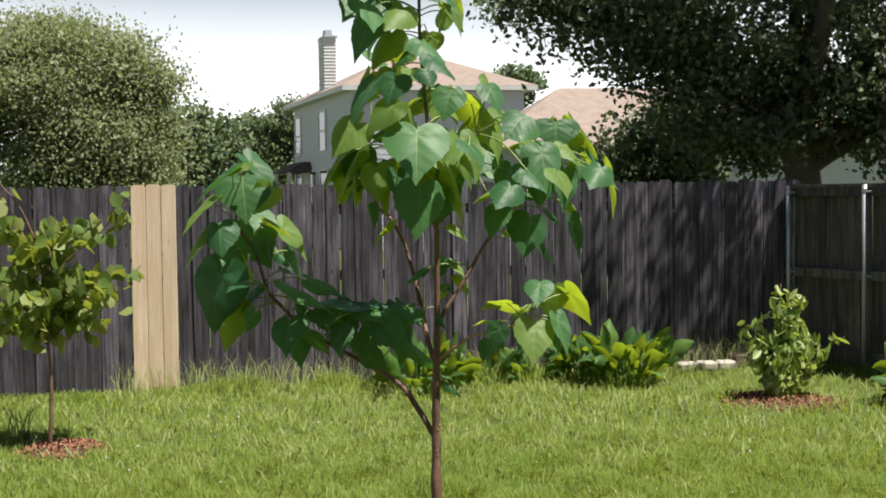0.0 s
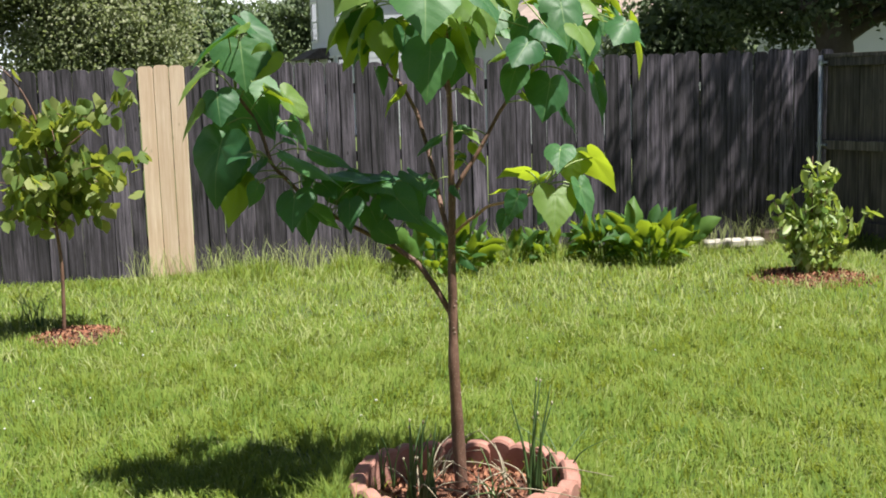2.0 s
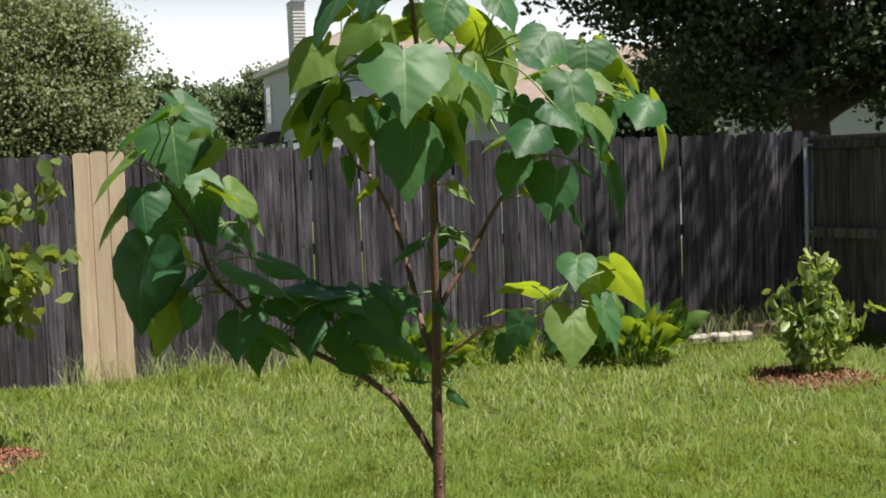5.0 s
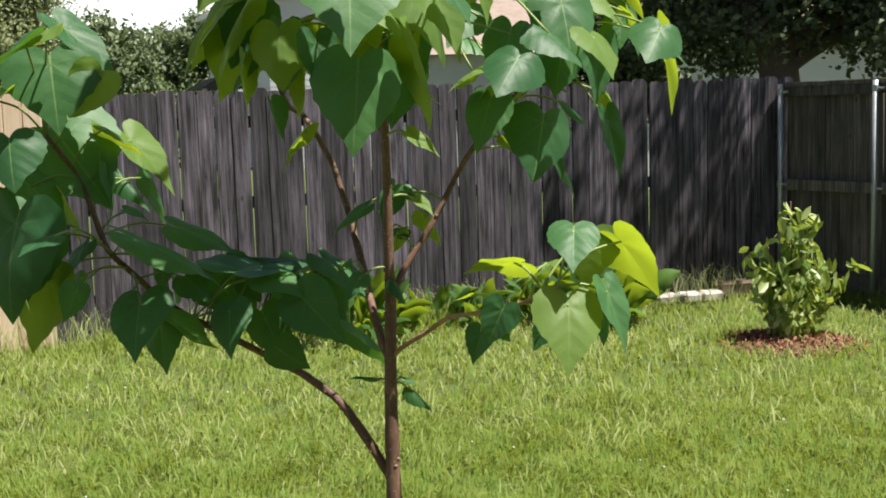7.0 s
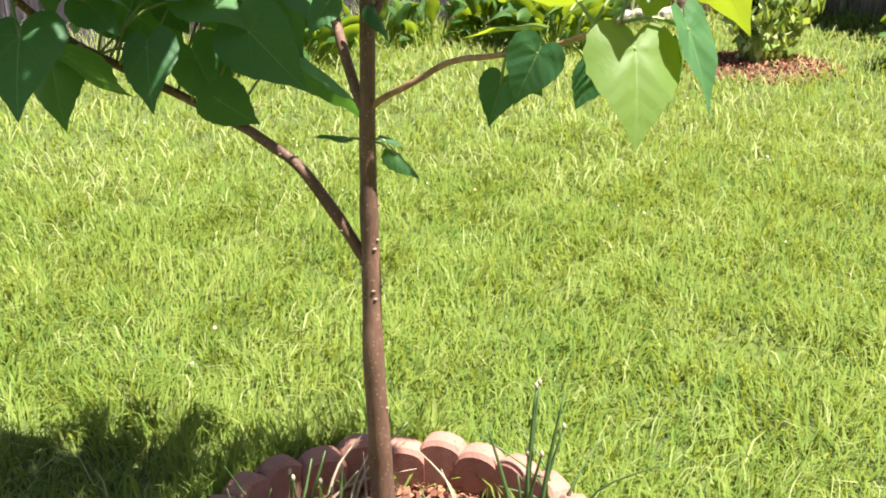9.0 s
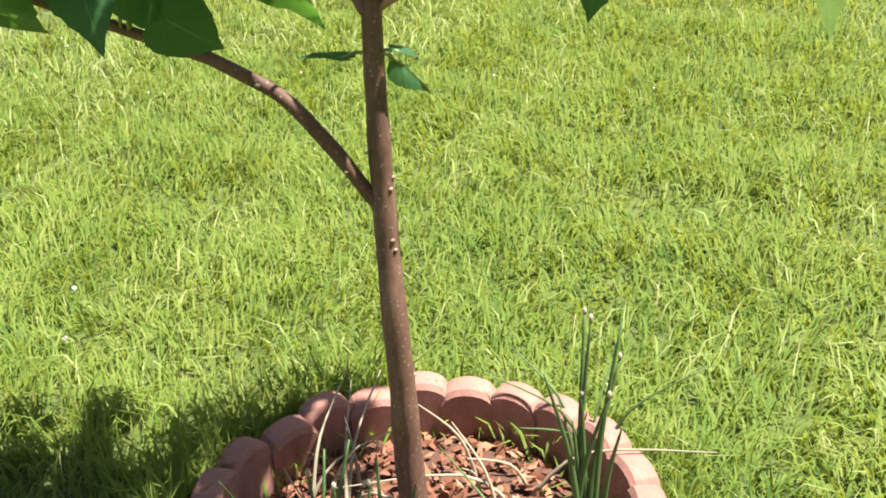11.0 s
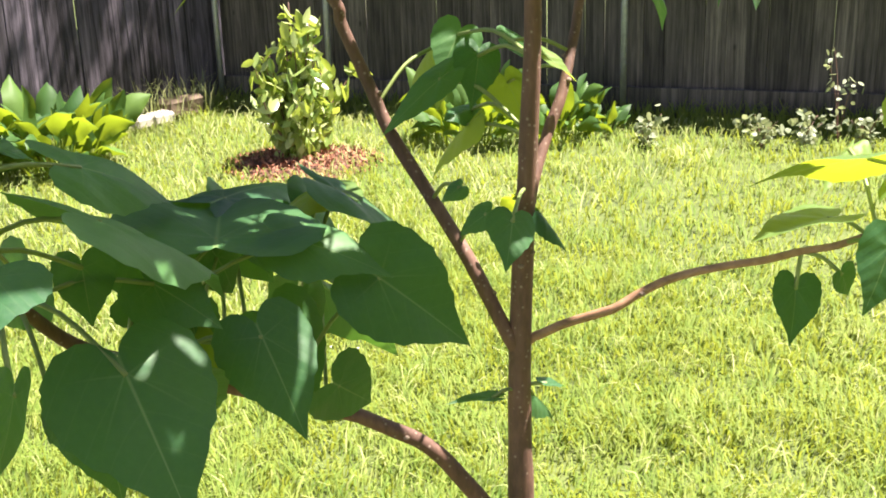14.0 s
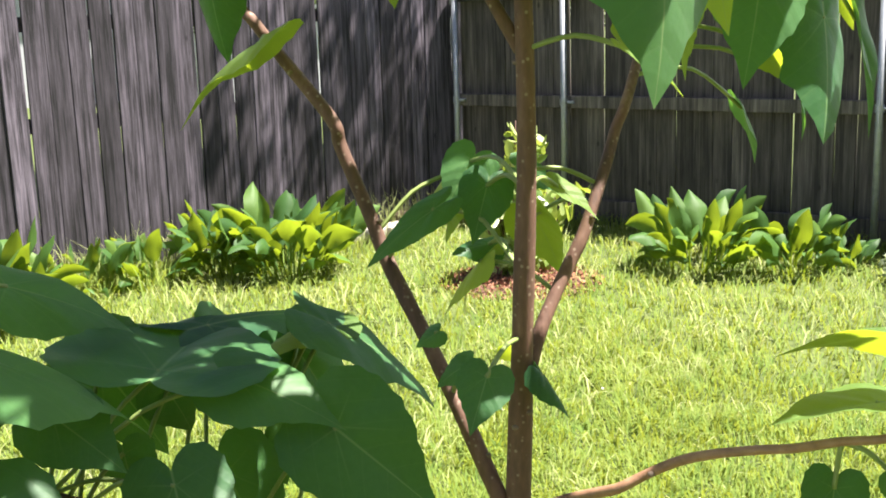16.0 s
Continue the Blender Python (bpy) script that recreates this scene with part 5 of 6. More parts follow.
leaf((0.260, 5.600, 1.215), (0.330, 5.570, 1.110), (-0.1, -0.7, 0.6), 0.9, 3, False, (0.166, 5.485, 1.040))
leaf((0.360, 5.560, 1.200), (0.420, 5.520, 1.085), (0.0, -0.7, 0.6), 0.85, 0, False, (0.240, 5.430, 1.005))
leaf((0.795, 4.792, 1.218), (0.775, 4.709, 1.103), (0, -0.9, 0.4), 0.95, 0, True, (0.760, 4.851, 1.238))
leaf((0.886, 4.934, 1.335), (0.872, 4.920, 1.231), (-0.3, -0.8, 0.45), 1.2, 0, True, (0.751, 4.866, 1.231))
leaf((0.821, 4.832, 1.366), (0.795, 4.752, 1.306), (-0.11, -0.57, 0.81), 0.96, 0, False, (0.780, 4.816, 1.254))
leaf((0.945, 4.901, 1.330), (1.036, 4.889, 1.225), (0.5, 0.5, 0.6), 0.95, 0, True, (0.769, 4.836, 1.245))
leaf((0.722, 4.941, 1.292), (0.645, 5.057, 1.281), (0.40, 0.35, 0.85), 0.62, 0, True, (0.760, 4.851, 1.238))
leaf((0.882, 4.806, 1.239), (0.914, 4.758, 1.123), (0.5, -0.8, 0.3), 0.62, 2, False, (0.780, 4.816, 1.254))
leaf((0.781, 4.923, 1.277), (0.722, 4.930, 1.249), (-0.2, 0.4, 0.8), 0.75, 1, True, (0.740, 4.886, 1.221))
leaf((0.902, 4.906, 1.189), (0.916, 4.904, 1.110), (0.3, 0.2, 0.6), 0.85, 1, False, (0.729, 4.904, 1.212))
leaf((0.682, 4.890, 1.201), (0.644, 4.893, 1.126), (-0.52, -0.82, 0.23), 0.98, 2, False, (0.691, 4.946, 1.194))
leaf((0.809, 5.000, 1.279), (0.726, 5.000, 1.253), (-0.2, 0.2, 0.9), 0.45, 1, True, (0.720, 4.920, 1.205))
leaf((0.689, 4.971, 1.221), (0.601, 5.024, 1.217), (0.02, 0.12, 0.99), 0.95, 2, True, (0.711, 4.928, 1.202))
leaf((0.656, 4.989, 1.135), (0.630, 4.975, 1.073), (-0.47, -0.80, 0.37), 0.92, 2, False, (0.664, 4.988, 1.182))
leaf((0.688, 4.946, 1.154), (0.708, 4.940, 1.121), (-0.32, -0.95, -0.01), 0.95, 2, False, (0.664, 4.988, 1.182))
leaf((0.786, 4.930, 1.159), (0.754, 4.920, 1.104), (-0.4, -0.7, 0.35), 0.9, 3, False, (0.729, 4.904, 1.212))
leaf((0.551, 5.314, 0.937), (0.602, 5.307, 0.885), (0.2, -0.5, 0.8), 0.55, 3, False, (0.494, 5.292, 0.972))
leaf((0.523, 5.269, 0.977), (0.565, 5.265, 0.963), (0.1, -0.2, 1), 0.6, 2, False, (0.494, 5.292, 0.972))
leaf((0.448, 5.301, 0.974), (0.393, 5.329, 0.984), (-0.1, -0.3, 1), 0.3, 2, False, (0.494, 5.292, 0.972))
leaf((0.422, 5.242, 1.232), (0.384, 5.218, 1.190), (-0.5, -0.7, 0.45), 0.9, 0, False, (0.499, 5.282, 1.252))
leaf((0.510, 5.260, 1.211), (0.530, 5.233, 1.167), (0.3, -0.5, 0.6), 0.6, 3, False, (0.500, 5.286, 1.195))
leaf((0.427, 5.287, 1.233), (0.398, 5.310, 1.212), (-0.3, -0.5, 0.7), 0.8, 4, False, (0.457, 5.358, 1.175))
leaf((0.407, 5.312, 1.267), (0.387, 5.325, 1.252), (-0.3, -0.6, 0.6), 0.85, 3, False, (0.452, 5.400, 1.228))
leaf((0.504, 5.305, 1.232), (0.538, 5.302, 1.208), (0, 0.4, 1), 0.8, 1, True, (0.499, 5.282, 1.252))
leaf((0.526, 5.460, 1.411), (0.491, 5.480, 1.364), (-0.3, 0.2, 0.9), 0.95, 1, True, (0.431, 5.472, 1.349))
leaf((0.453, 5.380, 1.387), (0.369, 5.400, 1.338), (-0.4, -0.6, 0.6), 0.38, 4, False, (0.437, 5.460, 1.317))
leaf((0.536, 5.410, 1.310), (0.500, 5.460, 1.248), (-0.3, 0.2, 0.9), 0.62, 1, True, (0.569, 5.308, 1.286))
leaf((0.527, 5.380, 1.406), (0.492, 5.360, 1.349), (-0.4, -0.7, 0.5), 0.85, 0, False, (0.500, 5.272, 1.417))
leaf((0.563, 5.360, 1.421), (0.612, 5.340, 1.394), (-0.1, -0.6, 0.8), 0.75, 2, False, (0.643, 5.319, 1.401))
leaf((0.581, 5.320, 1.405), (0.612, 5.280, 1.374), (0, -0.4, 0.9), 0.62, 2, True, (0.500, 5.272, 1.417))
leaf((0.610, 5.400, 1.357), (0.657, 5.400, 1.288), (0.1, 0.3, 0.8), 0.75, 1, True, (0.632, 5.315, 1.382))
leaf((0.265, 5.195, 2.397), (0.167, 5.163, 2.214), (-0.3, -0.65, 0.6), 0.8, 0, False, (0.445, 5.278, 2.392))
leaf((0.305, 5.409, 2.468), (0.211, 5.407, 2.248), (-0.28, 0.23, 0.8), 1.08301, 0, False, (0.444, 5.277, 2.460))
leaf((0.318, 5.211, 2.301), (0.245, 5.184, 2.174), (-0.4, -0.7, 0.5), 0.9, 3, True, (0.447, 5.278, 2.305))
leaf((0.337, 5.345, 2.321), (0.230, 5.341, 2.186), (-0.17, 0.1, 0.8), 1.0749, 3, True, (0.446, 5.278, 2.325))
leaf((0.551, 5.261, 2.406), (0.490, 5.225, 2.318), (0.2, 0.4, 0.8), 0.95, 1, True, (0.445, 5.278, 2.392))
leaf((0.568, 5.499, 2.459), (0.529, 5.446, 2.372), (-0.17, 0.05, 0.8), 1.09473, 1, True, (0.444, 5.277, 2.460))
leaf((0.557, 5.214, 2.417), (0.606, 5.183, 2.308), (0.5, -0.6, 0.6), 0.75, 2, True, (0.444, 5.278, 2.412))
leaf((0.584, 5.477, 2.480), (0.651, 5.498, 2.384), (0.28, 0.53, 0.8), 0.889637, 2, True, (0.444, 5.277, 2.460))
leaf((0.495, 5.322, 2.315), (0.490, 5.322, 2.238), (0, 0.5, 0.8), 1.2, 1, True, (0.446, 5.278, 2.325))
leaf((0.511, 5.578, 2.351), (0.513, 5.604, 2.263), (0.12, -0.05, 0.8), 0.906605, 2, True, (0.446, 5.278, 2.344))
leaf((0.388, 5.235, 2.242), (0.339, 5.232, 2.190), (-0.3, -0.5, 0.7), 0.9, 1, False, (0.450, 5.278, 2.247))
leaf((0.407, 5.398, 2.275), (0.340, 5.451, 2.235), (0.15, 0.49, 0.8), 0.80542, 3, True, (0.447, 5.278, 2.286))
leaf((0.380, 5.204, 2.175), (0.455, 5.160, 2.134), (0.1, -0.6, 0.7), 1.1, 3, True, (0.456, 5.277, 2.170))
leaf((0.358, 5.412, 2.178), (0.418, 5.425, 2.145), (0.15, 0.55, 0.8), 1.08261, 2, True, (0.456, 5.277, 2.170))
leaf((0.457, 5.177, 2.164), (0.481, 5.148, 2.102), (0.2, -0.8, 0.5), 1.3, 3, False, (0.456, 5.277, 2.170))
leaf((0.464, 5.431, 2.196), (0.488, 5.440, 2.131), (-0.12, 0.2, 0.8), 1.0935, 1, True, (0.453, 5.277, 2.209))
leaf((0.498, 5.272, 2.214), (0.545, 5.268, 2.194), (0.2, -0.5, 0.8), 0.9, 3, False, (0.453, 5.277, 2.209))
leaf((0.539, 5.481, 2.230), (0.589, 5.496, 2.209), (-0.11, 0.02, 0.8), 0.823459, 1, False, (0.453, 5.277, 2.209))
leaf((0.345, 5.192, 2.155), (0.367, 5.190, 2.089), (0.2, -0.5, 0.6), 0.7, 4, True, (0.456, 5.277, 2.170))
leaf((0.354, 5.354, 2.189), (0.401, 5.380, 2.130), (-0.28, 0.42, 0.8), 0.90315, 2, True, (0.453, 5.277, 2.209))
leaf((0.240, 5.064, 2.094), (0.149, 5.040, 1.956), (-0.5, -0.4, 0.7), 0.75, 2, False, (0.360, 5.243, 1.900))
leaf((0.237, 5.246, 2.147), (0.174, 5.242, 2.022), (-0.22, 0.41, 0.8), 1.08494, 3, True, (0.456, 5.277, 2.170))
leaf((0.328, 5.023, 2.118), (0.291, 4.984, 2.028), (-0.2, -0.8, 0.5), 1.15, 0, False, (0.360, 5.243, 1.900))
leaf((0.327, 5.210, 2.162), (0.320, 5.186, 2.074), (0.21, 0.58, 0.8), 0.936062, 3, True, (0.456, 5.277, 2.170))
leaf((0.311, 4.997, 2.018), (0.203, 4.975, 1.927), (-0.3, -0.7, 0.6), 0.9, 4, True, (0.360, 5.243, 1.900))
leaf((0.325, 5.164, 2.038), (0.212, 5.126, 1.927), (0.02, 0.03, 0.8), 1.08114, 2, True, (0.360, 5.243, 1.900))
leaf((0.174, 5.040, 1.944), (0.084, 5.008, 1.844), (-0.4, -0.8, 0.45), 1.15, 0, True, (0.360, 5.243, 1.900))
leaf((0.196, 5.236, 1.969), (0.114, 5.186, 1.859), (-0.09, 0.31, 0.8), 0.810296, 2, True, (0.360, 5.243, 1.900))
leaf((0.398, 4.957, 1.911), (0.385, 4.847, 1.751), (0, -0.75, 0.7), 1.18, 0, False, (0.360, 5.243, 1.900))
leaf((0.408, 5.196, 1.942), (0.385, 5.101, 1.757), (0.27, 0.35, 0.8), 0.974198, 0, True, (0.360, 5.243, 1.900))
leaf((0.410, 4.984, 1.702), (0.390, 4.934, 1.534), (0, -0.95, 0.25), 1, 1, False, (0.497, 5.271, 1.716))
leaf((0.426, 5.225, 1.829), (0.418, 5.195, 1.659), (-0.09, 0.09, 0.8), 0.903675, 3, True, (0.389, 5.272, 1.842))
leaf((0.331, 5.044, 1.764), (0.342, 5.018, 1.656), (0.4, -0.8, 0.4), 0.85, 2, False, (0.491, 5.273, 1.803))
leaf((0.370, 5.294, 1.791), (0.388, 5.315, 1.657), (0.02, 0.02, 0.8), 1.05099, 3, True, (0.399, 5.282, 1.813))
leaf((0.256, 5.063, 1.783), (0.256, 5.037, 1.666), (-0.1, -0.9, 0.4), 1, 3, True, (0.399, 5.282, 1.813))
leaf((0.273, 5.194, 1.794), (0.278, 5.218, 1.665), (0.26, 0.11, 0.8), 0.965962, 2, False, (0.399, 5.282, 1.813))
leaf((0.577, 5.043, 1.882), (0.639, 4.984, 1.727), (0.4, -0.8, 0.4), 0.75, 2, True, (0.630, 5.185, 1.900))
leaf((0.565, 5.170, 1.904), (0.645, 5.101, 1.727), (0.08, -0.07, 0.8), 0.941476, 1, True, (0.611, 5.195, 1.871))
leaf((0.718, 5.225, 1.937), (0.746, 5.196, 1.812), (0.5, -0.8, 0.2), 0.62, 2, True, (0.650, 5.176, 1.929))
leaf((0.732, 5.479, 1.990), (0.762, 5.470, 1.855), (-0.09, 0.36, 0.8), 0.821593, 1, True, (0.950, 5.326, 1.831))
leaf((0.542, 5.144, 2.076), (0.512, 5.097, 1.979), (0, -0.6, 0.8), 1.12, 0, False, (0.465, 5.276, 2.054))
leaf((0.548, 5.403, 2.104), (0.497, 5.367, 2.009), (0.2, 0.16, 0.8), 0.810819, 4, True, (0.462, 5.276, 2.093))
leaf((0.707, 5.195, 2.099), (0.749, 5.148, 2.009), (0.3, -0.6, 0.75), 1.1, 0, False, (0.650, 5.176, 1.929))
leaf((0.727, 5.360, 2.144), (0.750, 5.320, 2.054), (-0.05, 0.29, 0.8), 0.961516, 3, True, (0.650, 5.176, 1.929))
leaf((0.642, 5.257, 2.049), (0.757, 5.243, 1.956), (0.4, 0.5, 0.7), 1, 1, True, (0.650, 5.176, 1.929))
leaf((0.659, 5.464, 2.099), (0.796, 5.475, 1.985), (0.24, -0.1, 0.8), 0.832376, 4, False, (0.462, 5.276, 2.093))
leaf((0.510, 5.320, 2.071), (0.505, 5.321, 1.973), (0, 0.6, 0.8), 1.1, 1, True, (0.465, 5.276, 2.054))
leaf((0.522, 5.517, 2.116), (0.545, 5.531, 2.010), (-0, 0.24, 0.8), 1.01249, 3, False, (0.462, 5.276, 2.093))
leaf((0.430, 5.297, 2.052), (0.351, 5.289, 2.029), (-0.1, 0.4, 0.9), 0.75, 1, True, (0.465, 5.276, 2.054))
leaf((0.472, 5.553, 2.062), (0.371, 5.562, 2.034), (-0.11, 0.59, 0.8), 0.947526, 2, True, (0.254, 5.466, 1.900))
leaf((0.632, 5.306, 1.973), (0.566, 5.314, 1.906), (-0.2, 0.5, 0.8), 1, 1, True, (0.630, 5.185, 1.900))
leaf((0.667, 5.423, 2.009), (0.577, 5.414, 1.941), (-0.06, 0.24, 0.8), 0.968095, 1, False, (0.471, 5.275, 1.977))
leaf((0.551, 5.115, 1.761), (0.606, 5.066, 1.581), (0.3, 0.3, 0.8), 0.55, 1, True, (0.494, 5.272, 1.777))
leaf((0.559, 5.356, 1.820), (0.607, 5.366, 1.649), (0.06, 0.23, 0.8), 0.993463, 4, False, (0.489, 5.273, 1.813))
leaf((0.543, 5.244, 1.867), (0.595, 5.213, 1.766), (0.2, 0.5, 0.8), 1, 1, True, (0.572, 5.214, 1.813))
leaf((0.537, 5.501, 1.871), (0.600, 5.504, 1.771), (0.14, -0.08, 0.8), 0.904929, 4, True, (0.483, 5.274, 1.871))
leaf((0.329, 5.237, 1.950), (0.227, 5.206, 1.905), (-0.3, 0.3, 0.9), 0.8, 1, True, (0.360, 5.243, 1.900))
leaf((0.354, 5.357, 1.967), (0.243, 5.361, 1.928), (-0.04, 0.47, 0.8), 0.978468, 3, False, (0.360, 5.243, 1.900))
leaf((0.143, 5.094, 1.849), (0.041, 5.070, 1.718), (-0.5, -0.1, 0.8), 0.6, 2, True, (0.379, 5.263, 1.861))
leaf((0.164, 5.342, 1.881), (0.046, 5.366, 1.735), (0.15, 0.11, 0.8), 0.800968, 3, True, (0.254, 5.466, 1.900))
leaf((0.186, 5.136, 1.847), (0.097, 5.103, 1.706), (-0.5, 0, 0.8), 0.55, 1, True, (0.379, 5.263, 1.861))
leaf((0.205, 5.356, 1.862), (0.145, 5.359, 1.728), (0.28, 0.28, 0.8), 0.927668, 4, False, (0.254, 5.470, 1.881))
leaf((0.177, 5.256, 1.735), (0.168, 5.232, 1.624), (-0.3, 0.3, 0.8), 0.9, 1, True, (0.254, 5.495, 1.755))
leaf((0.169, 5.385, 1.792), (0.130, 5.389, 1.662), (0.13, 0.59, 0.8), 1.0995, 3, True, (0.254, 5.483, 1.813))
leaf((0.202, 5.305, 1.750), (0.134, 5.313, 1.664), (-0.3, -0.2, 0.8), 0.8, 0, False, (0.254, 5.491, 1.773))
leaf((0.207, 5.551, 1.784), (0.103, 5.595, 1.678), (-0.12, 0.54, 0.8), 0.844919, 4, True, (0.254, 5.491, 1.773))
leaf((0.249, 5.485, 1.641), (0.268, 5.504, 1.550), (-0.6, -0.5, 0.3), 0.62, 3, False, (0.281, 5.515, 1.668))
leaf((0.331, 5.543, 1.576), (0.273, 5.697, 1.499), (-0.2, 0.3, 0.8), 0.22, 0, True, (0.356, 5.579, 1.576))
leaf((0.312, 5.224, 1.716), (0.316, 5.195, 1.605), (0.2, 0.3, 0.8), 0.8, 1, True, (0.496, 5.272, 1.747))
leaf((0.526, 5.151, 1.705), (0.500, 5.136, 1.577), (0.2, 0.2, 0.8), 0.9, 0, False, (0.496, 5.272, 1.735))
leaf((0.534, 5.390, 1.794), (0.523, 5.407, 1.654), (-0.13, 0.3, 0.8), 0.835506, 3, False, (0.493, 5.272, 1.784))
leaf((0.549, 5.167, 1.562), (0.610, 5.144, 1.519), (0.3, -0.7, 0.6), 0.6, 2, True, (0.499, 5.270, 1.562))
leaf((0.553, 5.306, 1.696), (0.650, 5.298, 1.649), (-0.08, -0.06, 0.8), 1.00919, 1, True, (0.497, 5.271, 1.697))
leaf((0.519, 5.440, 1.370), (0.500, 5.440, 1.334), (-0.3, 0.2, 0.8), 1, 1, True, (0.500, 5.290, 1.330))
leaf((0.534, 5.420, 1.430), (0.492, 5.420, 1.379), (-0.3, -0.6, 0.7), 0.95, 0, False, (0.500, 5.272, 1.417))
leaf((0.557, 5.420, 1.327), (0.502, 5.420, 1.325), (-0.2, -0.5, 0.7), 0.75, 3, False, (0.500, 5.290, 1.330))
leaf((0.474, 5.172, 1.759), (0.543, 5.122, 1.701), (0.2, 0.4, 0.8), 0.9, 1, True, (0.496, 5.272, 1.759))
leaf((0.475, 5.399, 1.789), (0.526, 5.341, 1.725), (-0.16, 0.48, 0.8), 0.885033, 1, False, (0.495, 5.272, 1.763))
leaf((0.309, 5.288, 1.831), (0.210, 5.256, 1.793), (-0.3, 0.2, 0.9), 0.9, 1, True, (0.389, 5.272, 1.842))
leaf((0.338, 5.541, 1.837), (0.232, 5.493, 1.799), (0.04, -0.07, 0.8), 1.05902, 4, True, (0.254, 5.480, 1.831))
leaf((0.392, 5.393, 1.997), (0.340, 5.485, 2.084), (0, 0.3, 0.9), 0.9, 1, True, (0.468, 5.275, 2.016))
leaf((0.433, 5.533, 1.991), (0.357, 5.667, 2.082), (0.14, -0.06, 0.8), 0.84524, 3, True, (0.254, 5.466, 1.900))
leaf((0.770, 5.123, 1.782), (0.729, 5.086, 1.666), (-0.1, -0.9, 0.4), 0.85, 3, False, (0.492, 5.273, 1.794))
leaf((0.911, 5.204, 1.737), (0.888, 5.181, 1.641), (0, -0.9, 0.4), 1, 3, False, (0.911, 5.338, 1.754))
leaf((0.899, 5.151, 1.850), (0.911, 5.081, 1.706), (0.1, -0.75, 0.65), 0.95, 0, False, (0.953, 5.326, 1.841))
leaf((1.008, 5.238, 1.764), (0.999, 5.195, 1.621), (0.3, -0.9, 0.35), 0.7, 2, False, (0.930, 5.330, 1.784))
leaf((1.126, 5.325, 1.835), (1.188, 5.316, 1.741), (0.6, 0.3, 0.7), 0.6, 1, True, (0.962, 5.324, 1.860))
leaf((1.196, 5.313, 1.781), (1.240, 5.290, 1.596), (0.7, 0, 0.5), 0.55, 2, True, (0.935, 5.329, 1.795))
leaf((1.080, 5.278, 1.817), (1.075, 5.253, 1.751), (0.2, -0.8, 0.4), 1, 3, False, (0.953, 5.326, 1.841))
leaf((0.856, 5.179, 1.582), (0.821, 5.131, 1.447), (0.1, -0.95, 0.3), 1.05, 3, False, (0.808, 5.380, 1.616))
leaf((0.726, 5.159, 1.629), (0.683, 5.131, 1.525), (-0.4, -0.8, 0.4), 0.9, 0, False, (0.818, 5.376, 1.628))
leaf((0.723, 5.262, 1.599), (0.704, 5.265, 1.520), (-0.4, 0.4, 0.6), 0.8, 1, True, (0.758, 5.370, 1.560))
leaf((0.742, 5.198, 1.678), (0.679, 5.189, 1.623), (-0.3, 0.4, 0.8), 0.85, 1, True, (0.839, 5.368, 1.652))
leaf((0.968, 5.346, 1.618), (1.036, 5.336, 1.556), (0.3, -0.3, 0.9), 0.85, 0, False, (0.830, 5.371, 1.642))
leaf((1.050, 5.283, 1.576), (1.079, 5.253, 1.428), (0.4, -0.8, 0.25), 0.45, 2, False, (0.904, 5.341, 1.743))
leaf((1.063, 5.333, 1.645), (1.111, 5.326, 1.568), (0.5, 0.3, 0.7), 0.5, 1, True, (0.854, 5.362, 1.668))
leaf((0.909, 5.256, 1.503), (0.930, 5.253, 1.433), (0.4, -0.7, 0.3), 0.5, 2, False, (0.746, 5.363, 1.547))
leaf((0.965, 5.395, 1.462), (1.006, 5.389, 1.391), (0.2, -0.3, 0.9), 0.7, 0, False, (0.723, 5.348, 1.521))
leaf((0.675, 5.087, 1.701), (0.603, 5.054, 1.668), (-0.2, 0.3, 0.9), 0.7, 1, True, (0.592, 5.205, 1.842))
leaf((0.760, 5.179, 1.549), (0.781, 5.176, 1.523), (0, 0.3, 0.9), 1, 1, True, (0.758, 5.370, 1.560))
leaf((0.861, 5.257, 1.691), (0.931, 5.205, 1.663), (0.1, -0.3, 1), 0.9, 0, False, (0.881, 5.351, 1.707))
leaf((0.818, 5.216, 1.662), (0.764, 5.198, 1.618), (-0.1, 0.3, 1), 0.9, 1, True, (0.862, 5.359, 1.678))
leaf((0.987, 5.299, 1.965), (0.983, 5.258, 1.869), (0, -0.7, 0.75), 1.75, 0, False, (0.978, 5.321, 1.900))
leaf((0.971, 5.356, 1.987), (0.891, 5.365, 1.920), (-0.3, 0.4, 0.8), 0.85, 1, True, (0.978, 5.321, 1.900))
leaf((1.070, 5.345, 1.925), (0.995, 5.353, 1.847), (0, 0.5, 0.8), 1, 1, True, (0.978, 5.321, 1.900))
leaf((1.091, 5.391, 1.982), (1.202, 5.379, 1.846), (0.6, 0.3, 0.7), 0.5, 1, True, (0.978, 5.321, 1.900))
leaf((0.851, 5.224, 1.901), (0.754, 5.235, 1.883), (-0.1, 0.4, 0.9), 0.6, 1, True, (0.953, 5.326, 1.841))
leaf((0.837, 5.177, 1.851), (0.922, 5.167, 1.774), (0.3, -0.7, 0.5), 0.6, 2, False, (0.935, 5.329, 1.795))
leaf((1.138, 5.383, 1.852), (1.176, 5.362, 1.740), (0.3, -0.6, 0.5), 0.7, 0, False, (0.966, 5.323, 1.872))
leaf((0.338, 5.236, 2.474), (0.240, 5.204, 2.431), (-0.1, -0.4, 0.9), 1, 0, False, (0.444, 5.277, 2.460))
leaf((0.492, 5.219, 2.492), (0.580, 5.166, 2.426), (0, -0.4, 0.9), 1, 1, False, (0.445, 5.277, 2.489))
